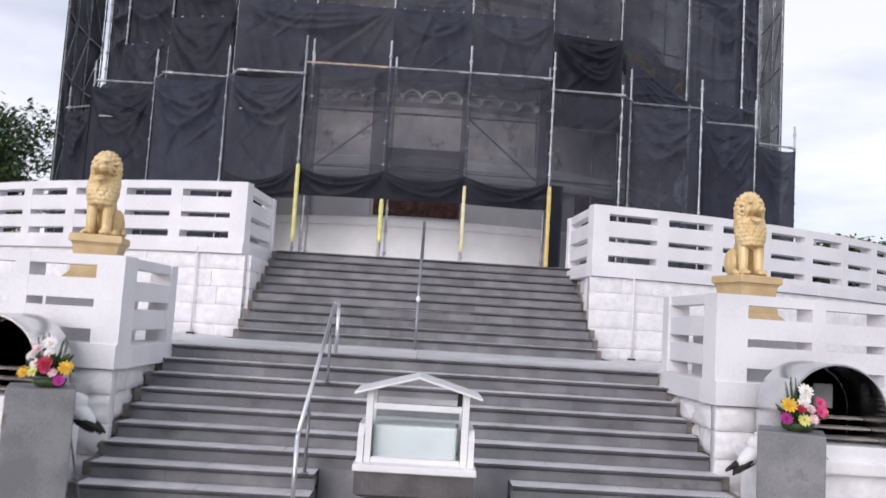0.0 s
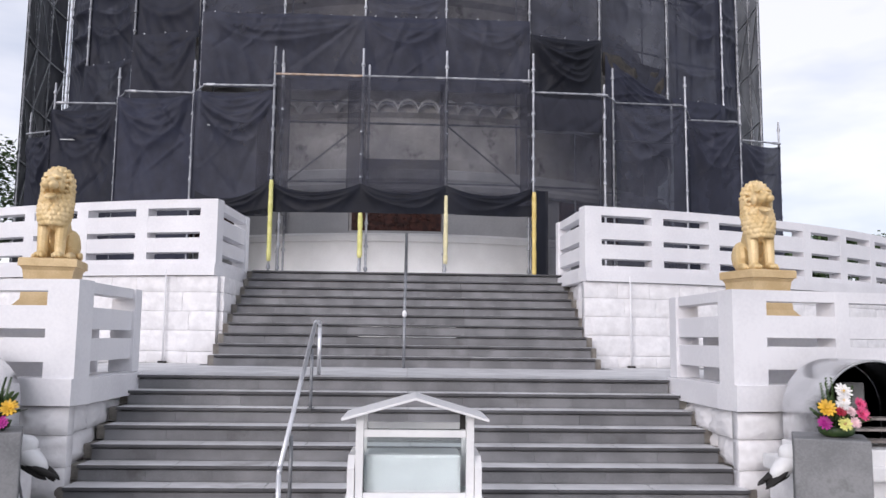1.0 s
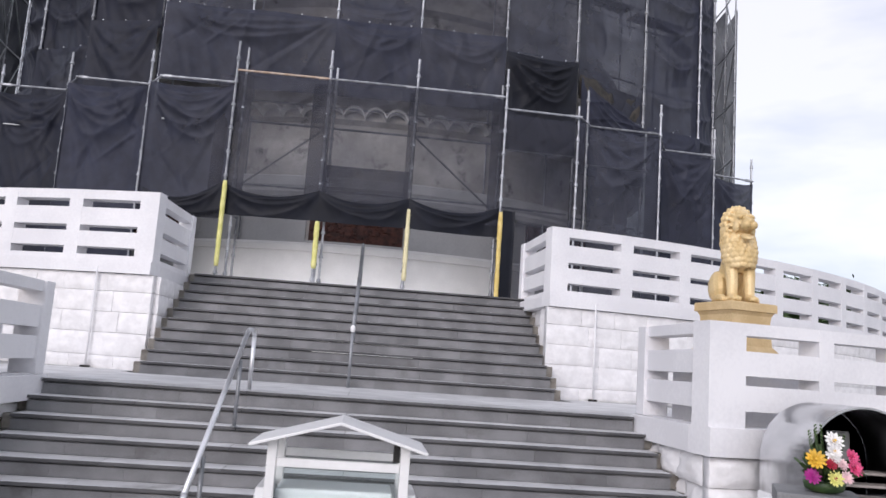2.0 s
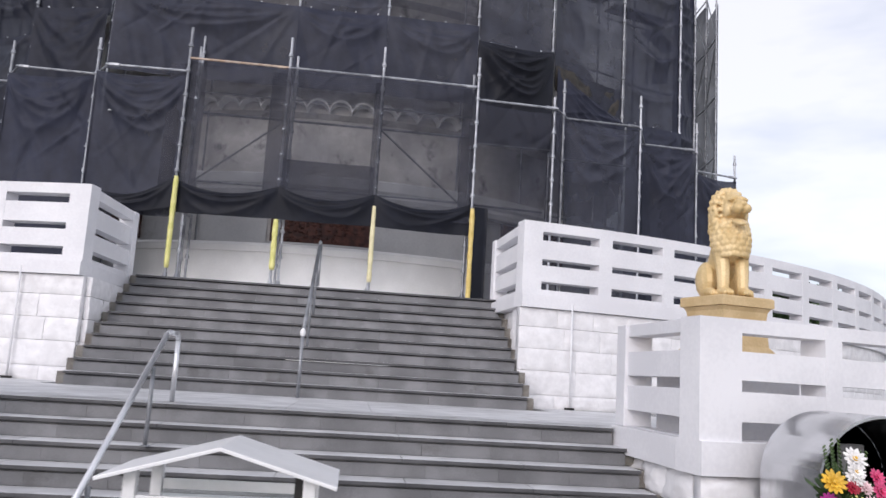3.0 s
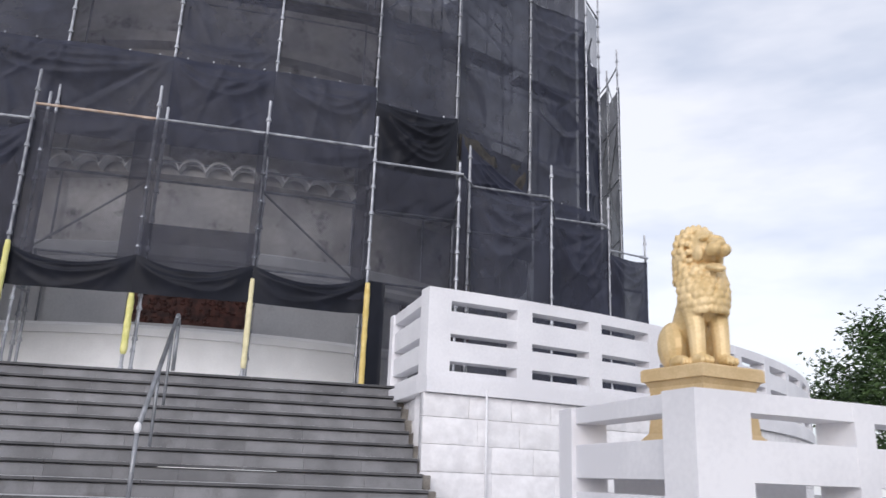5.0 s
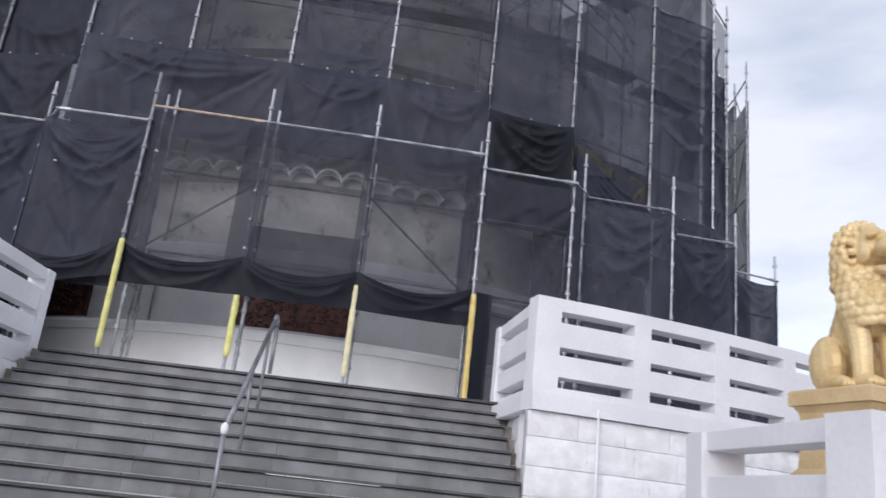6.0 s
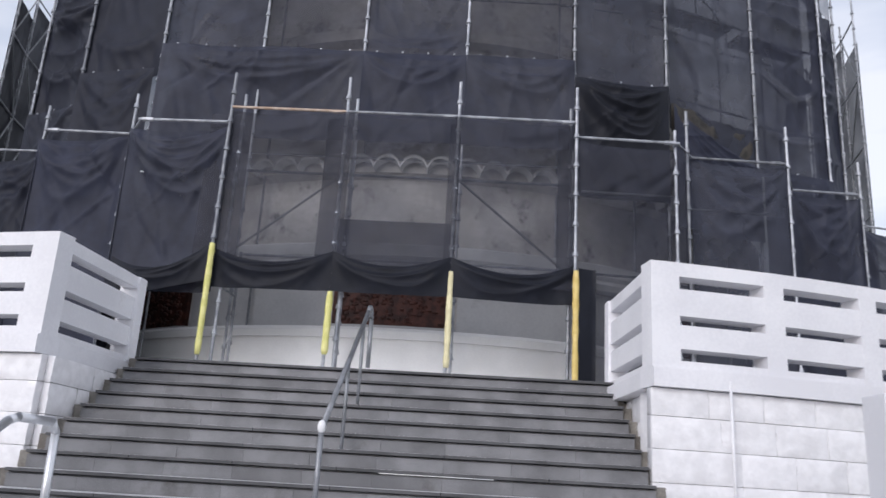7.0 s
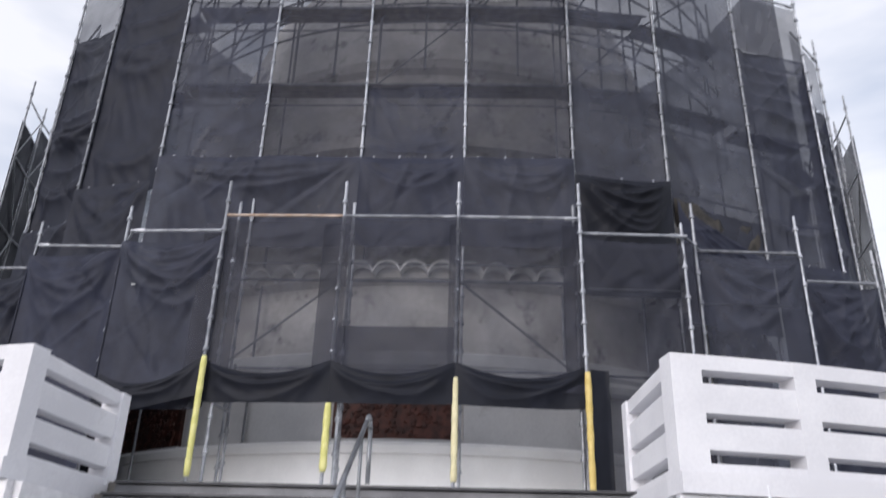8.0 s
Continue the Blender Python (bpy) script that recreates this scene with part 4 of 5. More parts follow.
# ---- lions ----
def lion_mesh(seed):
    rng = random.Random(seed)
    bm = bmesh.new()

    def head(c, r, m=None, u=12, v=8):
        p = Vector((0, -0.07, 0.745))
        ball(bm, p + (Vector(c) - p) * 1.2, tuple(1.2 * k for k in r), m, u, v)

    def limb(p, q, r0, r1):
        p, q = Vector(p), Vector(q)
        for k in range(9):
            t = k / 8
            ball(bm, p.lerp(q, t), r0 + (r1 - r0) * t, u=10, v=8)

    for s in (-1, 1):
        ball(bm, (s * 0.145, 0.15, 0.17), (0.10, 0.165, 0.165), Matrix.Rotation(radians(-15), 4, "X"))
        ball(bm, (s * 0.185, -0.03, 0.045), (0.055, 0.13, 0.042))
        limb((s * 0.105, -0.11, 0.45), (s * 0.10, -0.16, 0.22), 0.088, 0.068)
        limb((s * 0.10, -0.16, 0.22), (s * 0.10, -0.17, 0.05), 0.068, 0.06)
        ball(bm, (s * 0.10, -0.215, 0.04), (0.066, 0.095, 0.042))
        for t in (-1, 0, 1):
            ball(bm, (s * 0.10 + t * 0.038, -0.285, 0.032), (0.02, 0.035, 0.026), u=8, v=6)
            ball(bm, (s * 0.185 + t * 0.03, -0.145, 0.03), (0.017, 0.03, 0.022), u=8, v=6)
        head((s * 0.108, -0.02, 0.835), (0.034, 0.022, 0.042), Matrix.Rotation(radians(20 * s), 4, "Y"))
        head((s * 0.05, -0.243, 0.822), (0.042, 0.03, 0.018), Matrix.Rotation(radians(15 * s), 4, "Y"))
        head((s * 0.034, -0.31, 0.74), (0.05, 0.06, 0.037))
        head((s * 0.07, -0.19, 0.74), (0.034, 0.055, 0.045))
    for k in range(8):
        t = k / 7
        ball(bm, (0, 0.17 - 0.22 * t, 0.2 + 0.3 * t), (0.155 - 0.005 * t, 0.15, 0.15))
    ball(bm, (0, -0.085, 0.48), (0.175, 0.165, 0.19))
    ball(bm, (0, -0.12, 0.56), (0.16, 0.15, 0.15))
    ball(bm, (0, -0.05, 0.64), (0.165, 0.165, 0.17))
    ball(bm, (0, -0.045, 0.76), (0.15, 0.14, 0.15))
    ball(bm, (0, -0.085, 0.50), (0.183, 0.178, 0.18))
    head((0, -0.135, 0.785), (0.098, 0.12, 0.108))
    head((0, -0.19, 0.835), (0.055, 0.06, 0.03))
    head((0, -0.27, 0.785), (0.042, 0.08, 0.032), Matrix.Rotation(radians(20), 4, "X"))
    head((0, -0.345, 0.772), (0.036, 0.024, 0.02))
    head((0, -0.275, 0.65), (0.058, 0.082, 0.024), Matrix.Rotation(radians(18), 4, "X"))
    # curls that frame the face, in two rings
    for rad, y, n, size in ((0.135, -0.155, 13, 0.03), (0.165, -0.10, 17, 0.038), (0.172, -0.03, 17, 0.042)):
        for i in range(n):
            t = radians(-48 + 276 * i / (n - 1))
            ball(bm, (rad * math.cos(t), y + rng.uniform(-0.01, 0.01), 0.765 + rad * 1.08 * math.sin(t)), (size, size * 0.85, size * 0.72), Matrix.Rotation(-t + rng.uniform(-0.3, 0.3), 4, "Y"), 8, 6)
    # mane: rows of hanging locks from the crown to the chest
    for row in range(13):
        z = 0.915 - row * 0.046
        rad = (0.09, 0.137, 0.16, 0.17, 0.175, 0.175, 0.178, 0.185, 0.19, 0.19, 0.182, 0.17, 0.15)[row]
        n = 12 + row
        for i in range(n):
            a = 2 * math.pi * (i + 0.5 * (row % 2)) / n + rng.uniform(-0.05, 0.05)
            x, y = rad * math.sin(a), -rad * math.cos(a)
            if 0 < row < 6 and y < -0.05 * rad and abs(x) < 0.155:
                continue
            if row > 7 and y > 0.3 * rad:
                continue
            ball(bm, (x, y - 0.05 - (0.012 * (row - 5) if row > 5 else 0), z + rng.uniform(-0.006, 0.006)), (0.03, 0.026, 0.036) if row < 6 else (0.036, 0.028, 0.031), Matrix.Rotation(a, 4, "Z") @ Matrix.Rotation(rng.uniform(-0.4, 0.4), 4, "Y"), 8, 6)
    # tail laid round the haunch
    pts = [Vector((0.0, 0.30, 0.05)), Vector((0.14, 0.31, 0.04)), Vector((0.24, 0.22, 0.05)), Vector((0.27, 0.10, 0.06))]
    for a, b in zip(pts[:-1], pts[1:]):
        limb(a, b, 0.024, 0.026)
    ball(bm, (0.27, 0.06, 0.06), (0.035, 0.06, 0.035))
    me = mesh_of("lion_statue", bm, GOLD, True)
    return me


def lion(side, me):
    x, y, turn, face = (3.83, 10.02, 15, -18) if side > 0 else (-3.76, 10.02, 11, -4)
    place = Matrix.Translation((x, y, 0)) @ Matrix.Rotation(radians(turn), 4, "Z")
    # the white pier and the gold plinth
    bm = bmesh.new()
    box(bm, -0.42, 0.42, -0.42, 0.42, LAND, 2.03, 0.01)
    pier = tagged(part("statue_pier", bm, WHITE), "white painted pier under a golden lion", "pier", "lion piers")
    pier.matrix_basis = place
    bm = bmesh.new()
    prof = [(0.33, 2.03), (0.33, 2.10), (0.25, 2.2), (0.232, 2.40), (0.236, 2.44), (0.242, 2.50), (0.262, 2.535), (0.281, 2.54), (0.281, 2.612), (0.27, 2.625)]
    rows = [[bm.verts.new((sx * r, sy * r, z)) for sx, sy in ((-1, -1), (1, -1), (1, 1), (-1, 1))] for r, z in prof]
    for u, v in zip(rows[:-1], rows[1:]):
        for k in range(4):
            bm.faces.new((u[k], u[(k + 1) % 4], v[(k + 1) % 4], v[k]))
    bm.faces.new(rows[0][::-1])
    bm.faces.new(rows[-1])
    pl = tagged(part("statue_plinth", bm, GOLD_BASE), "square moulded gold painted plinth under a lion statue", "plinth", "lion plinths")
    pl.matrix_basis = place
    ob = new("lion_statue", me)
    tagged(ob, "golden seated lion statue with curled mane on a gold plinth", "statue", "golden lions")
    ob.matrix_basis = place @ Matrix.Rotation(radians(face), 4, "Z") @ Matrix.Translation((0, 0.02, 2.623)) @ Matrix.Diagonal((0.86, 0.92, 1.03, 1))
    rem = ob.modifiers.new("fuse", "REMESH")
    rem.mode, rem.voxel_size, rem.use_smooth_shade = "VOXEL", 0.007, True


lm = lion_mesh(4)
lion(1, lm)
lion(-1, lm)


# ---- offering case ----
def offering_case():
    cx, cy = 0.066, 6.86
    root = thing("offering_case", "small white roofed glass case on a dark stone stand", "offering box", at=Matrix.Translation((cx, cy, 0)))

    def p(name, material, *boxes, label="", parent=None):
        bm = bmesh.new()
        for b in boxes:
            box(bm, *b)
        return part(name, bm, material, parent or root, label)

    bm = bmesh.new()
    prof = [(0.36, 0.30, G0), (0.36, 0.30, 0.18), (0.26, 0.2, 0.24), (0.26, 0.2, 0.46), (0.30, 0.23, 0.56), (0.39, 0.30, 0.60), (0.43, 0.335, 0.62), (0.43, 0.335, 0.787)]
    rows = [[bm.verts.new((sx * a, sy * b, z)) for sx, sy in ((-1, -1), (1, -1), (1, 1), (-1, 1))] for a, b, z in prof]
    for u, v in zip(rows[:-1], rows[1:]):
        for k in range(4):
            bm.faces.new((u[k], u[(k + 1) % 4], v[(k + 1) % 4], v[k]))
    bm.faces.new(rows[0][::-1])
    bm.faces.new(rows[-1])
    part("stand", bm, DARKWOOD, root, "dark grey moulded stone stand")
    p("base_slab", PLASTIC_WHITE, (-0.445, 0.445, -0.37, 0.35, 0.786, 0.836, 0.01), label="white painted slab")
    for s in (-1, 1):
        for y in (-0.24, 0.24):
            p("post", PLASTIC_WHITE, (s * 0.352 - 0.025, s * 0.352 + 0.025, y - 0.025, y + 0.025, 0.835, 1.36, 0.004))
        bm = bmesh.new()
        prof = [(-0.28, 0.836), (0.28, 0.836), (0.28, 1.03), (0.20, 1.10), (-0.20, 1.10), (-0.28, 1.03)]
        a = [bm.verts.new((s * 0.380, y, z)) for y, z in prof]
        b = [bm.verts.new((s * 0.425, y, z)) for y, z in prof]
        bm.faces.new(a)
        bm.faces.new(b[::-1])
        for k in range(6):
            bm.faces.new((a[k], a[(k + 1) % 6], b[(k + 1) % 6], b[k]))
        part("side_cheek", bm, PLASTIC_WHITE, root)
    for y in (-0.245, 0.245):
        p("top_rail", PLASTIC_WHITE, (-0.325, 0.325, y - 0.015, y + 0.015, 1.22, 1.265, 0.003))
        p("bottom_rail", PLASTIC_WHITE, (-0.325, 0.325, y - 0.015, y + 0.015, 0.836, 0.875, 0.003))
    pane = p("glass_pane", GLASS, (-0.325, 0.325, -0.238, -0.232, 0.891, 1.219))
    pane.visible_shadow = False
    pane = p("glass_pane", GLASS, (-0.325, 0.325, 0.232, 0.238, 0.891, 1.219))
    pane.visible_shadow = False
    p("inner_chest", CLOTH, (-0.325, 0.30, -0.17, 0.17, 0.836, 1.10, 0.02), label="pale translucent chest inside the glass")
    p("lamp_bracket", BLACKISH, (0.29, 0.325, -0.2, -0.16, 1.265, 1.36))
    for s in (-1, 1):
        bm = bmesh.new()
        m = Matrix.Translation((0, 0, 1.475)) @ Matrix.Rotation(radians(s * 15.8), 4, "Y")
        vs = box(bm, 0 if s > 0 else -0.485, 0.485 if s > 0 else 0, -0.36, 0.22, -0.016, 0.0, 0.004, m)
        part("roof_slope", bm, PLASTIC_WHITE, root, "white painted roof board")


offering_case()


# ---- flowers on concrete pedestals ----
PETALS = {"white": plain("white_petal", (0.78, 0.76, 0.74)), "yellow": plain("yellow_petal", (0.75, 0.45, 0.04)), "pink": plain("pink_petal", (0.66, 0.07, 0.20)), "magenta": plain("magenta_petal", (0.42, 0.03, 0.26)),
          "lemon": plain("lemon_petal", (0.72, 0.70, 0.22)), "blush": plain("blush_petal", (0.75, 0.52, 0.54)), "red": plain("red_petal", (0.36, 0.015, 0.04))}


def bloom(bm, c, axis, r, layers, rng):
    q = Vector(axis).to_track_quat("Z", "Y").to_matrix().to_4x4()
    for L in range(layers):
        n = 12 - 2 * L
        rr = r * (1 - 0.24 * L)
        for i in range(n):
            a = 2 * math.pi * i / n + L * 0.3 + rng.uniform(-0.1, 0.1)
            lift = 0.25 + 0.3 * L
            m = Matrix.Translation(c) @ q @ Matrix.Rotation(a, 4, "Z") @ Matrix.Rotation(-lift, 4, "Y") @ Matrix.Translation((rr * 0.55, 0, 0.004 * L)) @ Matrix.Diagonal((rr * 0.5, rr * 0.2, rr * 0.07, 1))
            bmesh.ops.create_icosphere(bm, subdivisions=1, radius=1, matrix=m)


def bouquet(x, y, z, seed, blooms):
    rng = random.Random(seed)
    root = thing("flower_arrangement", "mixed bouquet of bright flowers in a low bowl on a pedestal", "flowers", "flower arrangements", at=Matrix.Translation((x, y, z)))
    bm = bmesh.new()
    prof = [(0.07, 0.0), (0.12, 0.02), (0.135, 0.07), (0.12, 0.075), (0.02, 0.05)]
    rows = [[bm.verts.new((r * math.cos(t * math.pi / 10), r * math.sin(t * math.pi / 10), h)) for t in range(20)] for r, h in prof]
    for u, v in zip(rows[:-1], rows[1:]):
        for k in range(20):
            bm.faces.new((u[k], u[(k + 1) % 20], v[(k + 1) % 20], v[k]))
    bm.faces.new(rows[0][::-1])
    part("bowl", bm, LEAF, root, "dark green bowl", smooth=True)
    bm = bmesh.new()
    for i in range(150):
        a, t = rng.uniform(0, 2 * math.pi), rng.uniform(0, 1)
        d = Vector((math.cos(a) * (0.25 + 0.6 * t), math.sin(a) * (0.25 + 0.5 * t), 0.25 + 1.1 * (1 - t) * rng.uniform(0.5, 1))).normalized()
        c = Vector((0, 0, 0.07)) + d * rng.uniform(0.05, 0.21)
        m = Matrix.Translation(c) @ d.to_track_quat("X", "Z").to_matrix().to_4x4() @ Matrix.Rotation(rng.uniform(0, 6), 4, "X") @ Matrix.Diagonal((0.06, 0.018, 0.003, 1))
        bmesh.ops.create_icosphere(bm, subdivisions=1, radius=1, matrix=m)
    for dx, dz in ((-0.09, 0.40), (-0.05, 0.44), (0.10, 0.38)):
        for i in range(14):
            t = i / 13
            for s in (-1, 1):
                m = Matrix.Translation((dx * (0.6 + 0.5 * t) + s * 0.02, -0.02, 0.15 + (dz - 0.15) * t)) @ Matrix.Rotation(s * 0.8, 4, "Y") @ Matrix.Diagonal((0.028 * (1.1 - 0.6 * t), 0.008, 0.007, 1))
                bmesh.ops.create_icosphere(bm, subdivisions=1, radius=1, matrix=m)
    part("foliage", bm, LEAF, root)
    for col, bx, by, bz, r in blooms:
        bm = bmesh.new()
        bloom(bm, Vector((bx, by, bz)), (bx * 1.4, -1.0, 0.35 + bz), r, 3, rng)
        part("bloom", bm, PETALS[col], root, col + " flower head")
        if col in ("lemon", "yellow", "white"):
            bm = bmesh.new()
            ball(bm, Vector((bx, by, bz)) + Vector((bx * 1.4, -1.0, 0.35 + bz)).normalized() * r * 0.2, r * 0.2, u=8, v=6)
            part("flower_eye", bm, PETALS["red"] if col == "lemon" else PETALS["yellow"], root)


def pedestal(x, y, z1, half, turn, label):
    bm = bmesh.new()
    box(bm, -half, half, -half, half, G0, z1, 0.012)
    o = tagged(part("pedestal", bm, CONCRETE), label, "pedestal", "flower pedestals")
    o.matrix_basis = pose(x, y, 0, 0, 0, turn)


pedestal(3.25, 7.53, 1.14, 0.26, -24, "square grey concrete pedestal holding a flower bowl")
pedestal(-3.10, 7.53, 1.14, 0.26, 24, "square grey concrete pedestal holding a flower bowl")
bouquet(3.29, 7.50, 1.14, 3, [("white", 0.03, -0.06, 0.34, 0.075), ("white", -0.01, -0.12, 0.25, 0.06), ("white", 0.0, -0.12, 0.28, 0.055), ("yellow", -0.13, -0.12, 0.22, 0.075), ("magenta", -0.14, -0.10, 0.11, 0.06), ("lemon", -0.03, -0.18, 0.11, 0.06),
                              ("pink", 0.14, -0.12, 0.18, 0.065), ("pink", 0.16, -0.06, 0.25, 0.055), ("yellow", 0.20, -0.04, 0.17, 0.05), ("blush", 0.06, -0.16, 0.12, 0.05), ("red", -0.04, -0.15, 0.20, 0.045), ("blush", 0.04, -0.14, 0.20, 0.045)])
bouquet(-3.03, 7.50, 1.14, 8, [("white", 0.0, -0.06, 0.36, 0.07), ("white", 0.02, -0.10, 0.28, 0.05), ("white", -0.14, -0.06, 0.25, 0.05), ("blush", -0.10, -0.06, 0.31, 0.05), ("white", -0.06, -0.14, 0.19, 0.055), ("red", 0.02, -0.16, 0.20, 0.075), ("yellow", 0.17, -0.10, 0.17, 0.07),
                               ("yellow", -0.16, -0.12, 0.12, 0.06), ("magenta", 0.14, -0.14, 0.07, 0.055), ("lemon", -0.07, -0.17, 0.13, 0.05), ("blush", 0.09, -0.16, 0.13, 0.045), ("pink", 0.03, -0.17, 0.16, 0.05)])


# ---- candle hoods ----
def hood(side):
    x = 3.85 if side > 0 else -3.80
    root = thing("candle_hood", "half-round stainless steel hood over a soot-dark candle shelf", "candle stand", "candle hoods", at=Matrix.Translation((x, 8.28, 0)))
    bm = bmesh.new()
    n = 28
    ro, ri, y0, y1 = 0.455, 0.44, -0.38, 0.32
    zc = 1.27
    ring4 = []
    for i in range(n + 1):
        t = math.pi * i / n
        cs, sn = -math.cos(t), math.sin(t)
        ring4.append([bm.verts.new((r * cs, y, zc + r * sn * 0.98)) for r, y in ((ri, y0), (ro, y0), (ro, y1), (ri, y1))])
    for u, v in zip(ring4[:-1], ring4[1:]):
        for k in range(4):
            bm.faces.new((u[k], u[(k + 1) % 4], v[(k + 1) % 4], v[k]))
    for s in (-1, 1):
        box(bm, s * ri if s > 0 else -ro, ro if s > 0 else -ri, y0, y1, 0.99, zc)
    part("hood_shell", bm, STAINLESS, root, "polished stainless steel shell", smooth=False)
    bm = bmesh.new()
    n = 20
    vs = [bm.verts.new((-0.4395 * math.cos(math.pi * i / n), 0.30, zc + 0.4305 * math.sin(math.pi * i / n))) for i in range(n + 1)]
    vs += [bm.verts.new((0.438, 0.30, 1.0)), bm.verts.new((-0.438, 0.30, 1.0))]
    f = bm.faces.new(vs)
    bmesh.ops.solidify(bm, geom=[f], thickness=0.012)
    part("back_plate", bm, SOOT, root, "sooty back plate")
    for k, z in enumerate((1.05, 1.13, 1.21)):
        bm = bmesh.new()
        box(bm, -0.436, 0.436, -0.26 + 0.13 * k, -0.10 + 0.13 * k, z - 0.02, z, 0.003)
        part("candle_shelf", bm, SOOT, root)
    if side > 0:
        bm = bmesh.new()
        box(bm, 0.08, 0.27, 0.262, 0.275, 1.27, 1.5)
        part("notice_plate", bm, CONCRETE, root)
    bm = bmesh.new()
    box(bm, -0.47, 0.47, -0.40, 0.33, 0.86, 0.992, 0.012)
    box(bm, -0.64, 0.64, -0.44, 0.36, 0.74, 0.864, 0.02)
    part("base_tray", bm, PLASTIC_WHITE, root, "white painted tray")
    bm = bmesh.new()
    box(bm, -0.60, 0.60, -0.34, 0.32, G0, 0.74, 0.02)
    part("base_block", bm, WHITE_STONE, root, "rough white painted stone base")


hood(1)
hood(-1)


# ---- crane statues ----
def crane(x, y, z, turn, seed):
    """Bird statue on thin legs: plump white body, neck bent low, drooping black tail plumes."""
    bm = bmesh.new()
    me = bpy.data.meshes.new("crane_statue")
    ball(bm, (0, 0, 0), (0.20, 0.10, 0.11), Matrix.Rotation(radians(20), 4, "Y"), 14, 10)
    ball(bm, (-0.12, 0, -0.035), (0.19, 0.085, 0.075), Matrix.Rotation(radians(-38), 4, "Y"), 14, 10)
    for k in range(10):
        t = k / 9
        ball(bm, (0.15 + 0.10 * math.sin(t * 2.4), 0, 0.03 - 0.24 * t), 0.036 - 0.01 * t, u=8, v=6)
    ball(bm, (0.21, 0, -0.23), (0.04, 0.026, 0.03), u=10, v=8)
    tube(bm, (0.21, 0, -0.24), (0.20, 0, -0.36), 0.010, 6, 0.003)
    white = set(bm.faces)
    rng = random.Random(seed)
    for i in range(14):
        a = rng.uniform(-0.10, 0.10)
        m = Matrix.Rotation(radians(-36 + rng.uniform(-12, 12)), 4, "Y") @ Matrix.Rotation(a * 4, 4, "Z")
        ball(bm, (-0.22 + rng.uniform(-0.08, 0.08), a * 0.5, -0.145 + rng.uniform(-0.03, 0.03)), (0.10, 0.028, 0.02), m, 8, 6)
    black = set(bm.faces) - white
    for s in (-1, 1):
        tube(bm, (0.0, s * 0.04, -0.08), (-0.10 + 0.1 * s, s * 0.04, G0 - z), 0.011, 6)
    for f in bm.faces:
        f.material_index = 0 if f in white else 1 if f in black else 2
        f.smooth = True
    bmesh.ops.recalc_face_normals(bm, faces=bm.faces)
    bm.to_mesh(me)
    bm.free()
    for q in (PLASTIC_WHITE, BLACKISH, CONCRETE):
        me.materials.append(q)
    ob = new("crane_statue", me)
    ob.matrix_basis = Matrix.Translation((x, y, z)) @ Matrix.Rotation(radians(turn), 4, "Z")
    tagged(ob, "white crane statue with black tail on thin legs", "statue", "crane statues")


crane(-3.02, 7.84, 0.95, 178, 1)
crane(3.17, 7.82, 0.93, 4, 2)
crane(3.47, 7.90, 0.97, 184, 3)


# ---- rain pipes on the upper wall ----
def rain_pipe(a):
    p = ring(R_UP + 0.03, a)
    root = thing("rain_pipe", "thin white painted rain pipe on the stone wall", "pipe", "rain pipes")
    bm = bmesh.new()
    pipe_path(bm, [(p.x, p.y + 0.10, 2.93), (p.x, p.y, 2.88), (p.x + 0.01, p.y - 0.005, LAND + 0.03)], 0.014, 8)
    part("pipe", bm, WHITE, root, smooth=True)
    bm = bmesh.new()
    box(bm, p.x - 0.06, p.x + 0.07, p.y - 0.03, p.y + 0.02, LAND, LAND + 0.03, 0.006)
    part("pipe_shoe", bm, BLACKISH, root, "dark pipe shoe")


rain_pipe(13.45)
rain_pipe(-13.7)


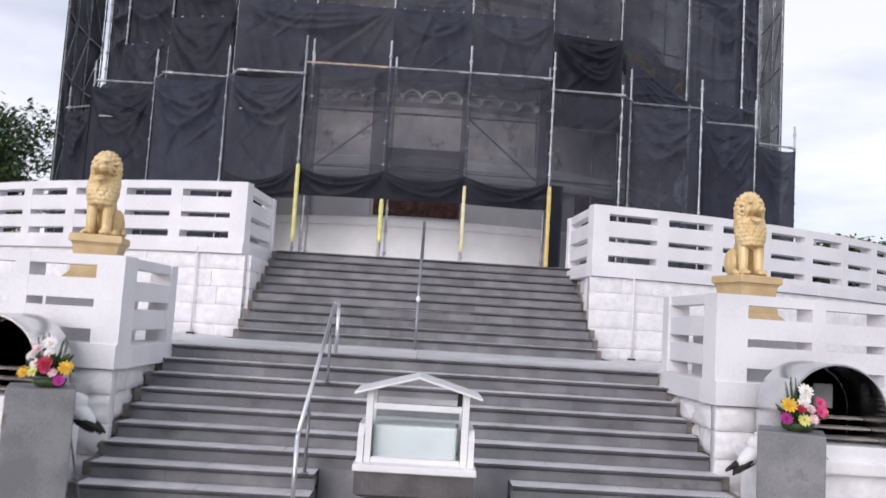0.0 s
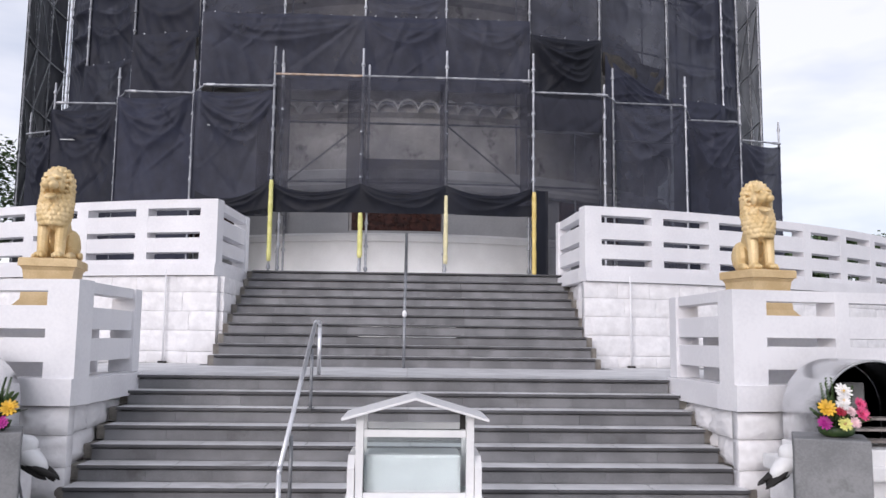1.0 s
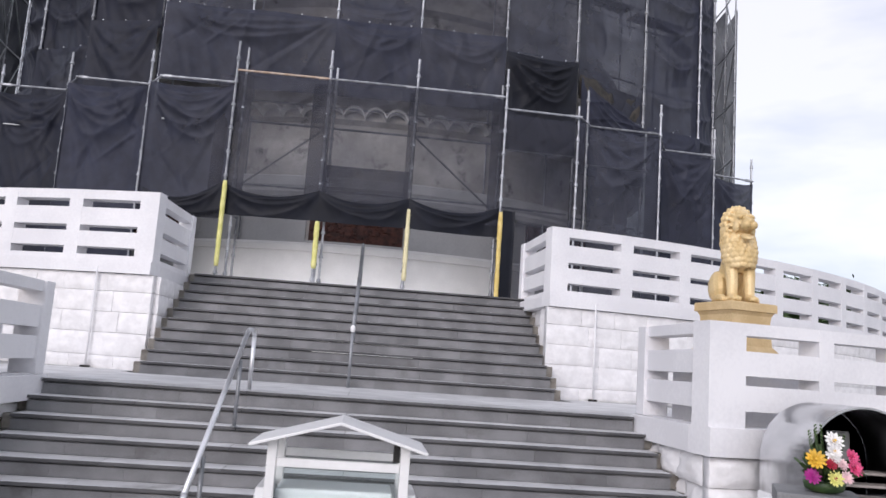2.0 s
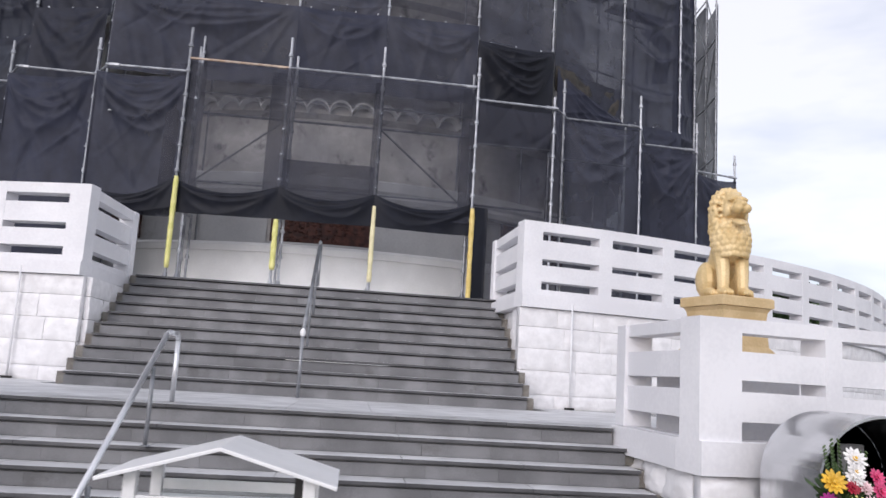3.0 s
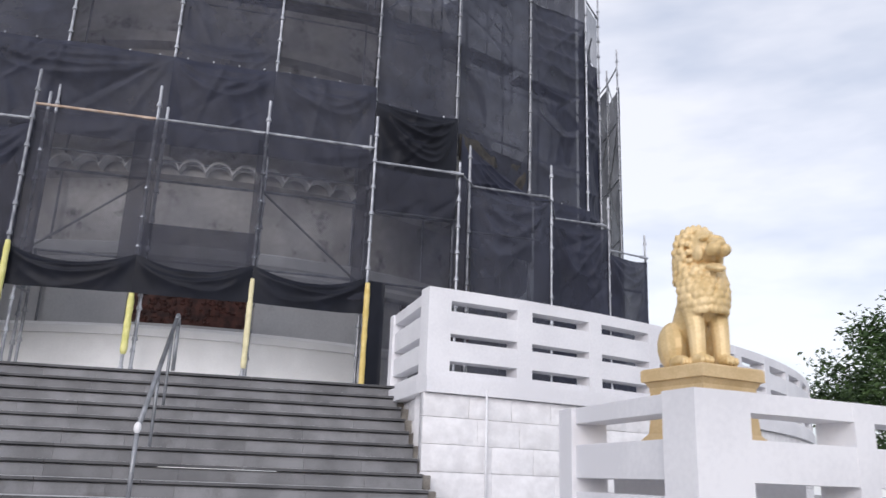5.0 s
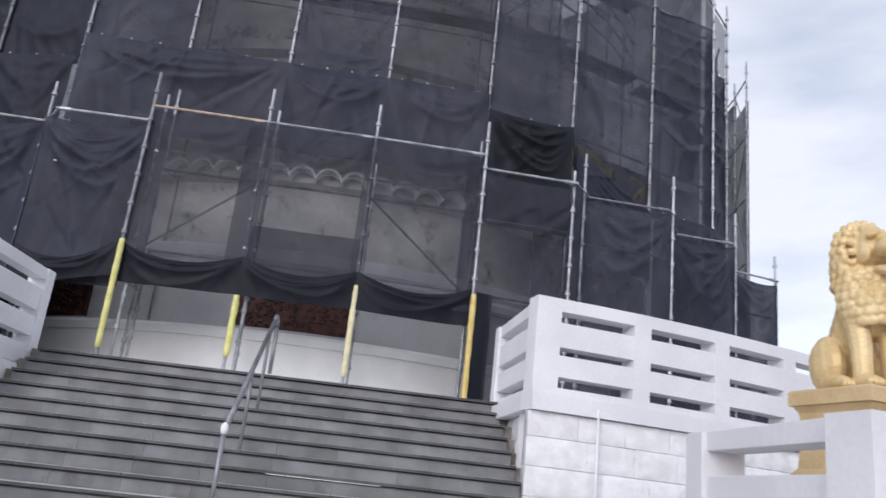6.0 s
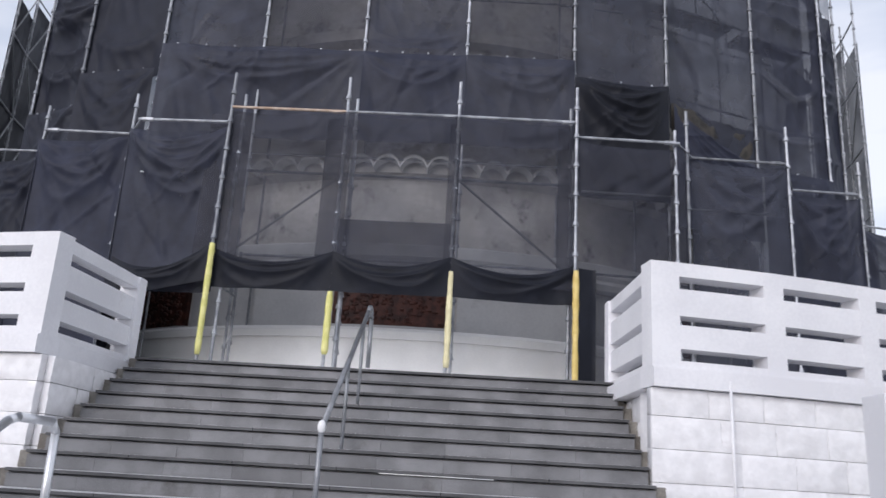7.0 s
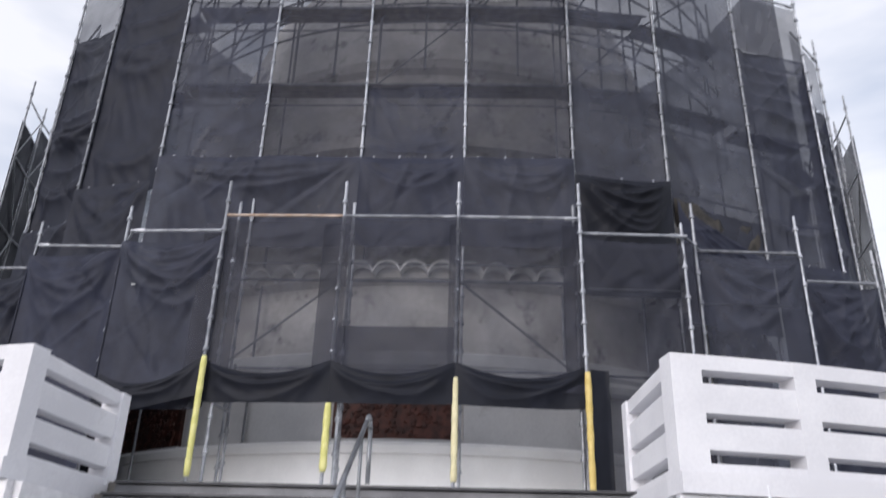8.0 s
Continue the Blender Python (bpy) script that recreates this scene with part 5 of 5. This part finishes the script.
# ---- trees in the distance ----
def tree(x, y, h, spread, seed, label):
    rng = random.Random(seed)
    root = thing("tree", label, "tree", at=Matrix.Translation((x, y, G0)))
    bm = bmesh.new()
    tube(bm, (0, 0, 0), (0.1, 0, h * 0.5), 0.04 * h, 10, 0.022 * h)
    tips = []
    for i in range(9):
        a = i * 2.4 + rng.uniform(-0.3, 0.3)
        z0 = h * rng.uniform(0.28, 0.5)
        e = Vector((math.cos(a) * spread * rng.uniform(0.4, 0.8), math.sin(a) * spread * rng.uniform(0.4, 0.8), h * rng.uniform(0.5, 0.9)))
        tube(bm, (0.05, 0, z0), e, 0.016 * h, 7, 0.004 * h)
        tips.append(e)
    part("trunk", bm, BARK, root)
    verts, faces = [], []
    for i in range(330):
        u = Vector((rng.gauss(0, 1), rng.gauss(0, 1), rng.gauss(0, 1))).normalized() * rng.uniform(0.55, 1.0)
        c = Vector((u.x * spread, u.y * spread, h * 0.66 + u.z * h * 0.34))
        c += Vector((noise.noise(c * 0.35), noise.noise(c * 0.35 + Vector((9, 0, 0))), noise.noise(c * 0.35 + Vector((0, 9, 0))))) * spread * 0.4
        for j in range(80):
            p = c + Vector((rng.gauss(0, 1), rng.gauss(0, 1), rng.gauss(0, 0.7))) * spread * 0.085
            s = rng.uniform(0.12, 0.24)
            d = Vector((rng.uniform(-1, 1), rng.uniform(-1, 1), rng.uniform(-0.6, 0.4))).normalized()
            w = d.cross(Vector((rng.uniform(-1, 1), rng.uniform(-1, 1), 1))).normalized() * s * 0.45
            b = len(verts)
            verts += [tuple(p - d * s), tuple(p + w), tuple(p + d * s), tuple(p - w)]
            faces.append((b, b + 1, b + 2, b + 3))
    me = bpy.data.meshes.new("crown")
    me.from_pydata(verts, [], faces)
    me.materials.append(TREE_LEAF)
    o = new("crown", me)
    o.parent = root


tree(-25.2, 42.0, 12.2, 5.0, 1, "broad green leafy tree beyond the terrace")
tree(38.4, 42.0, 11.4, 6.8, 3, "broad dark green leafy tree beyond the terrace")
tree(23.5, 44.0, 8.0, 3.5, 5, "low dark green tree beyond the balustrade")
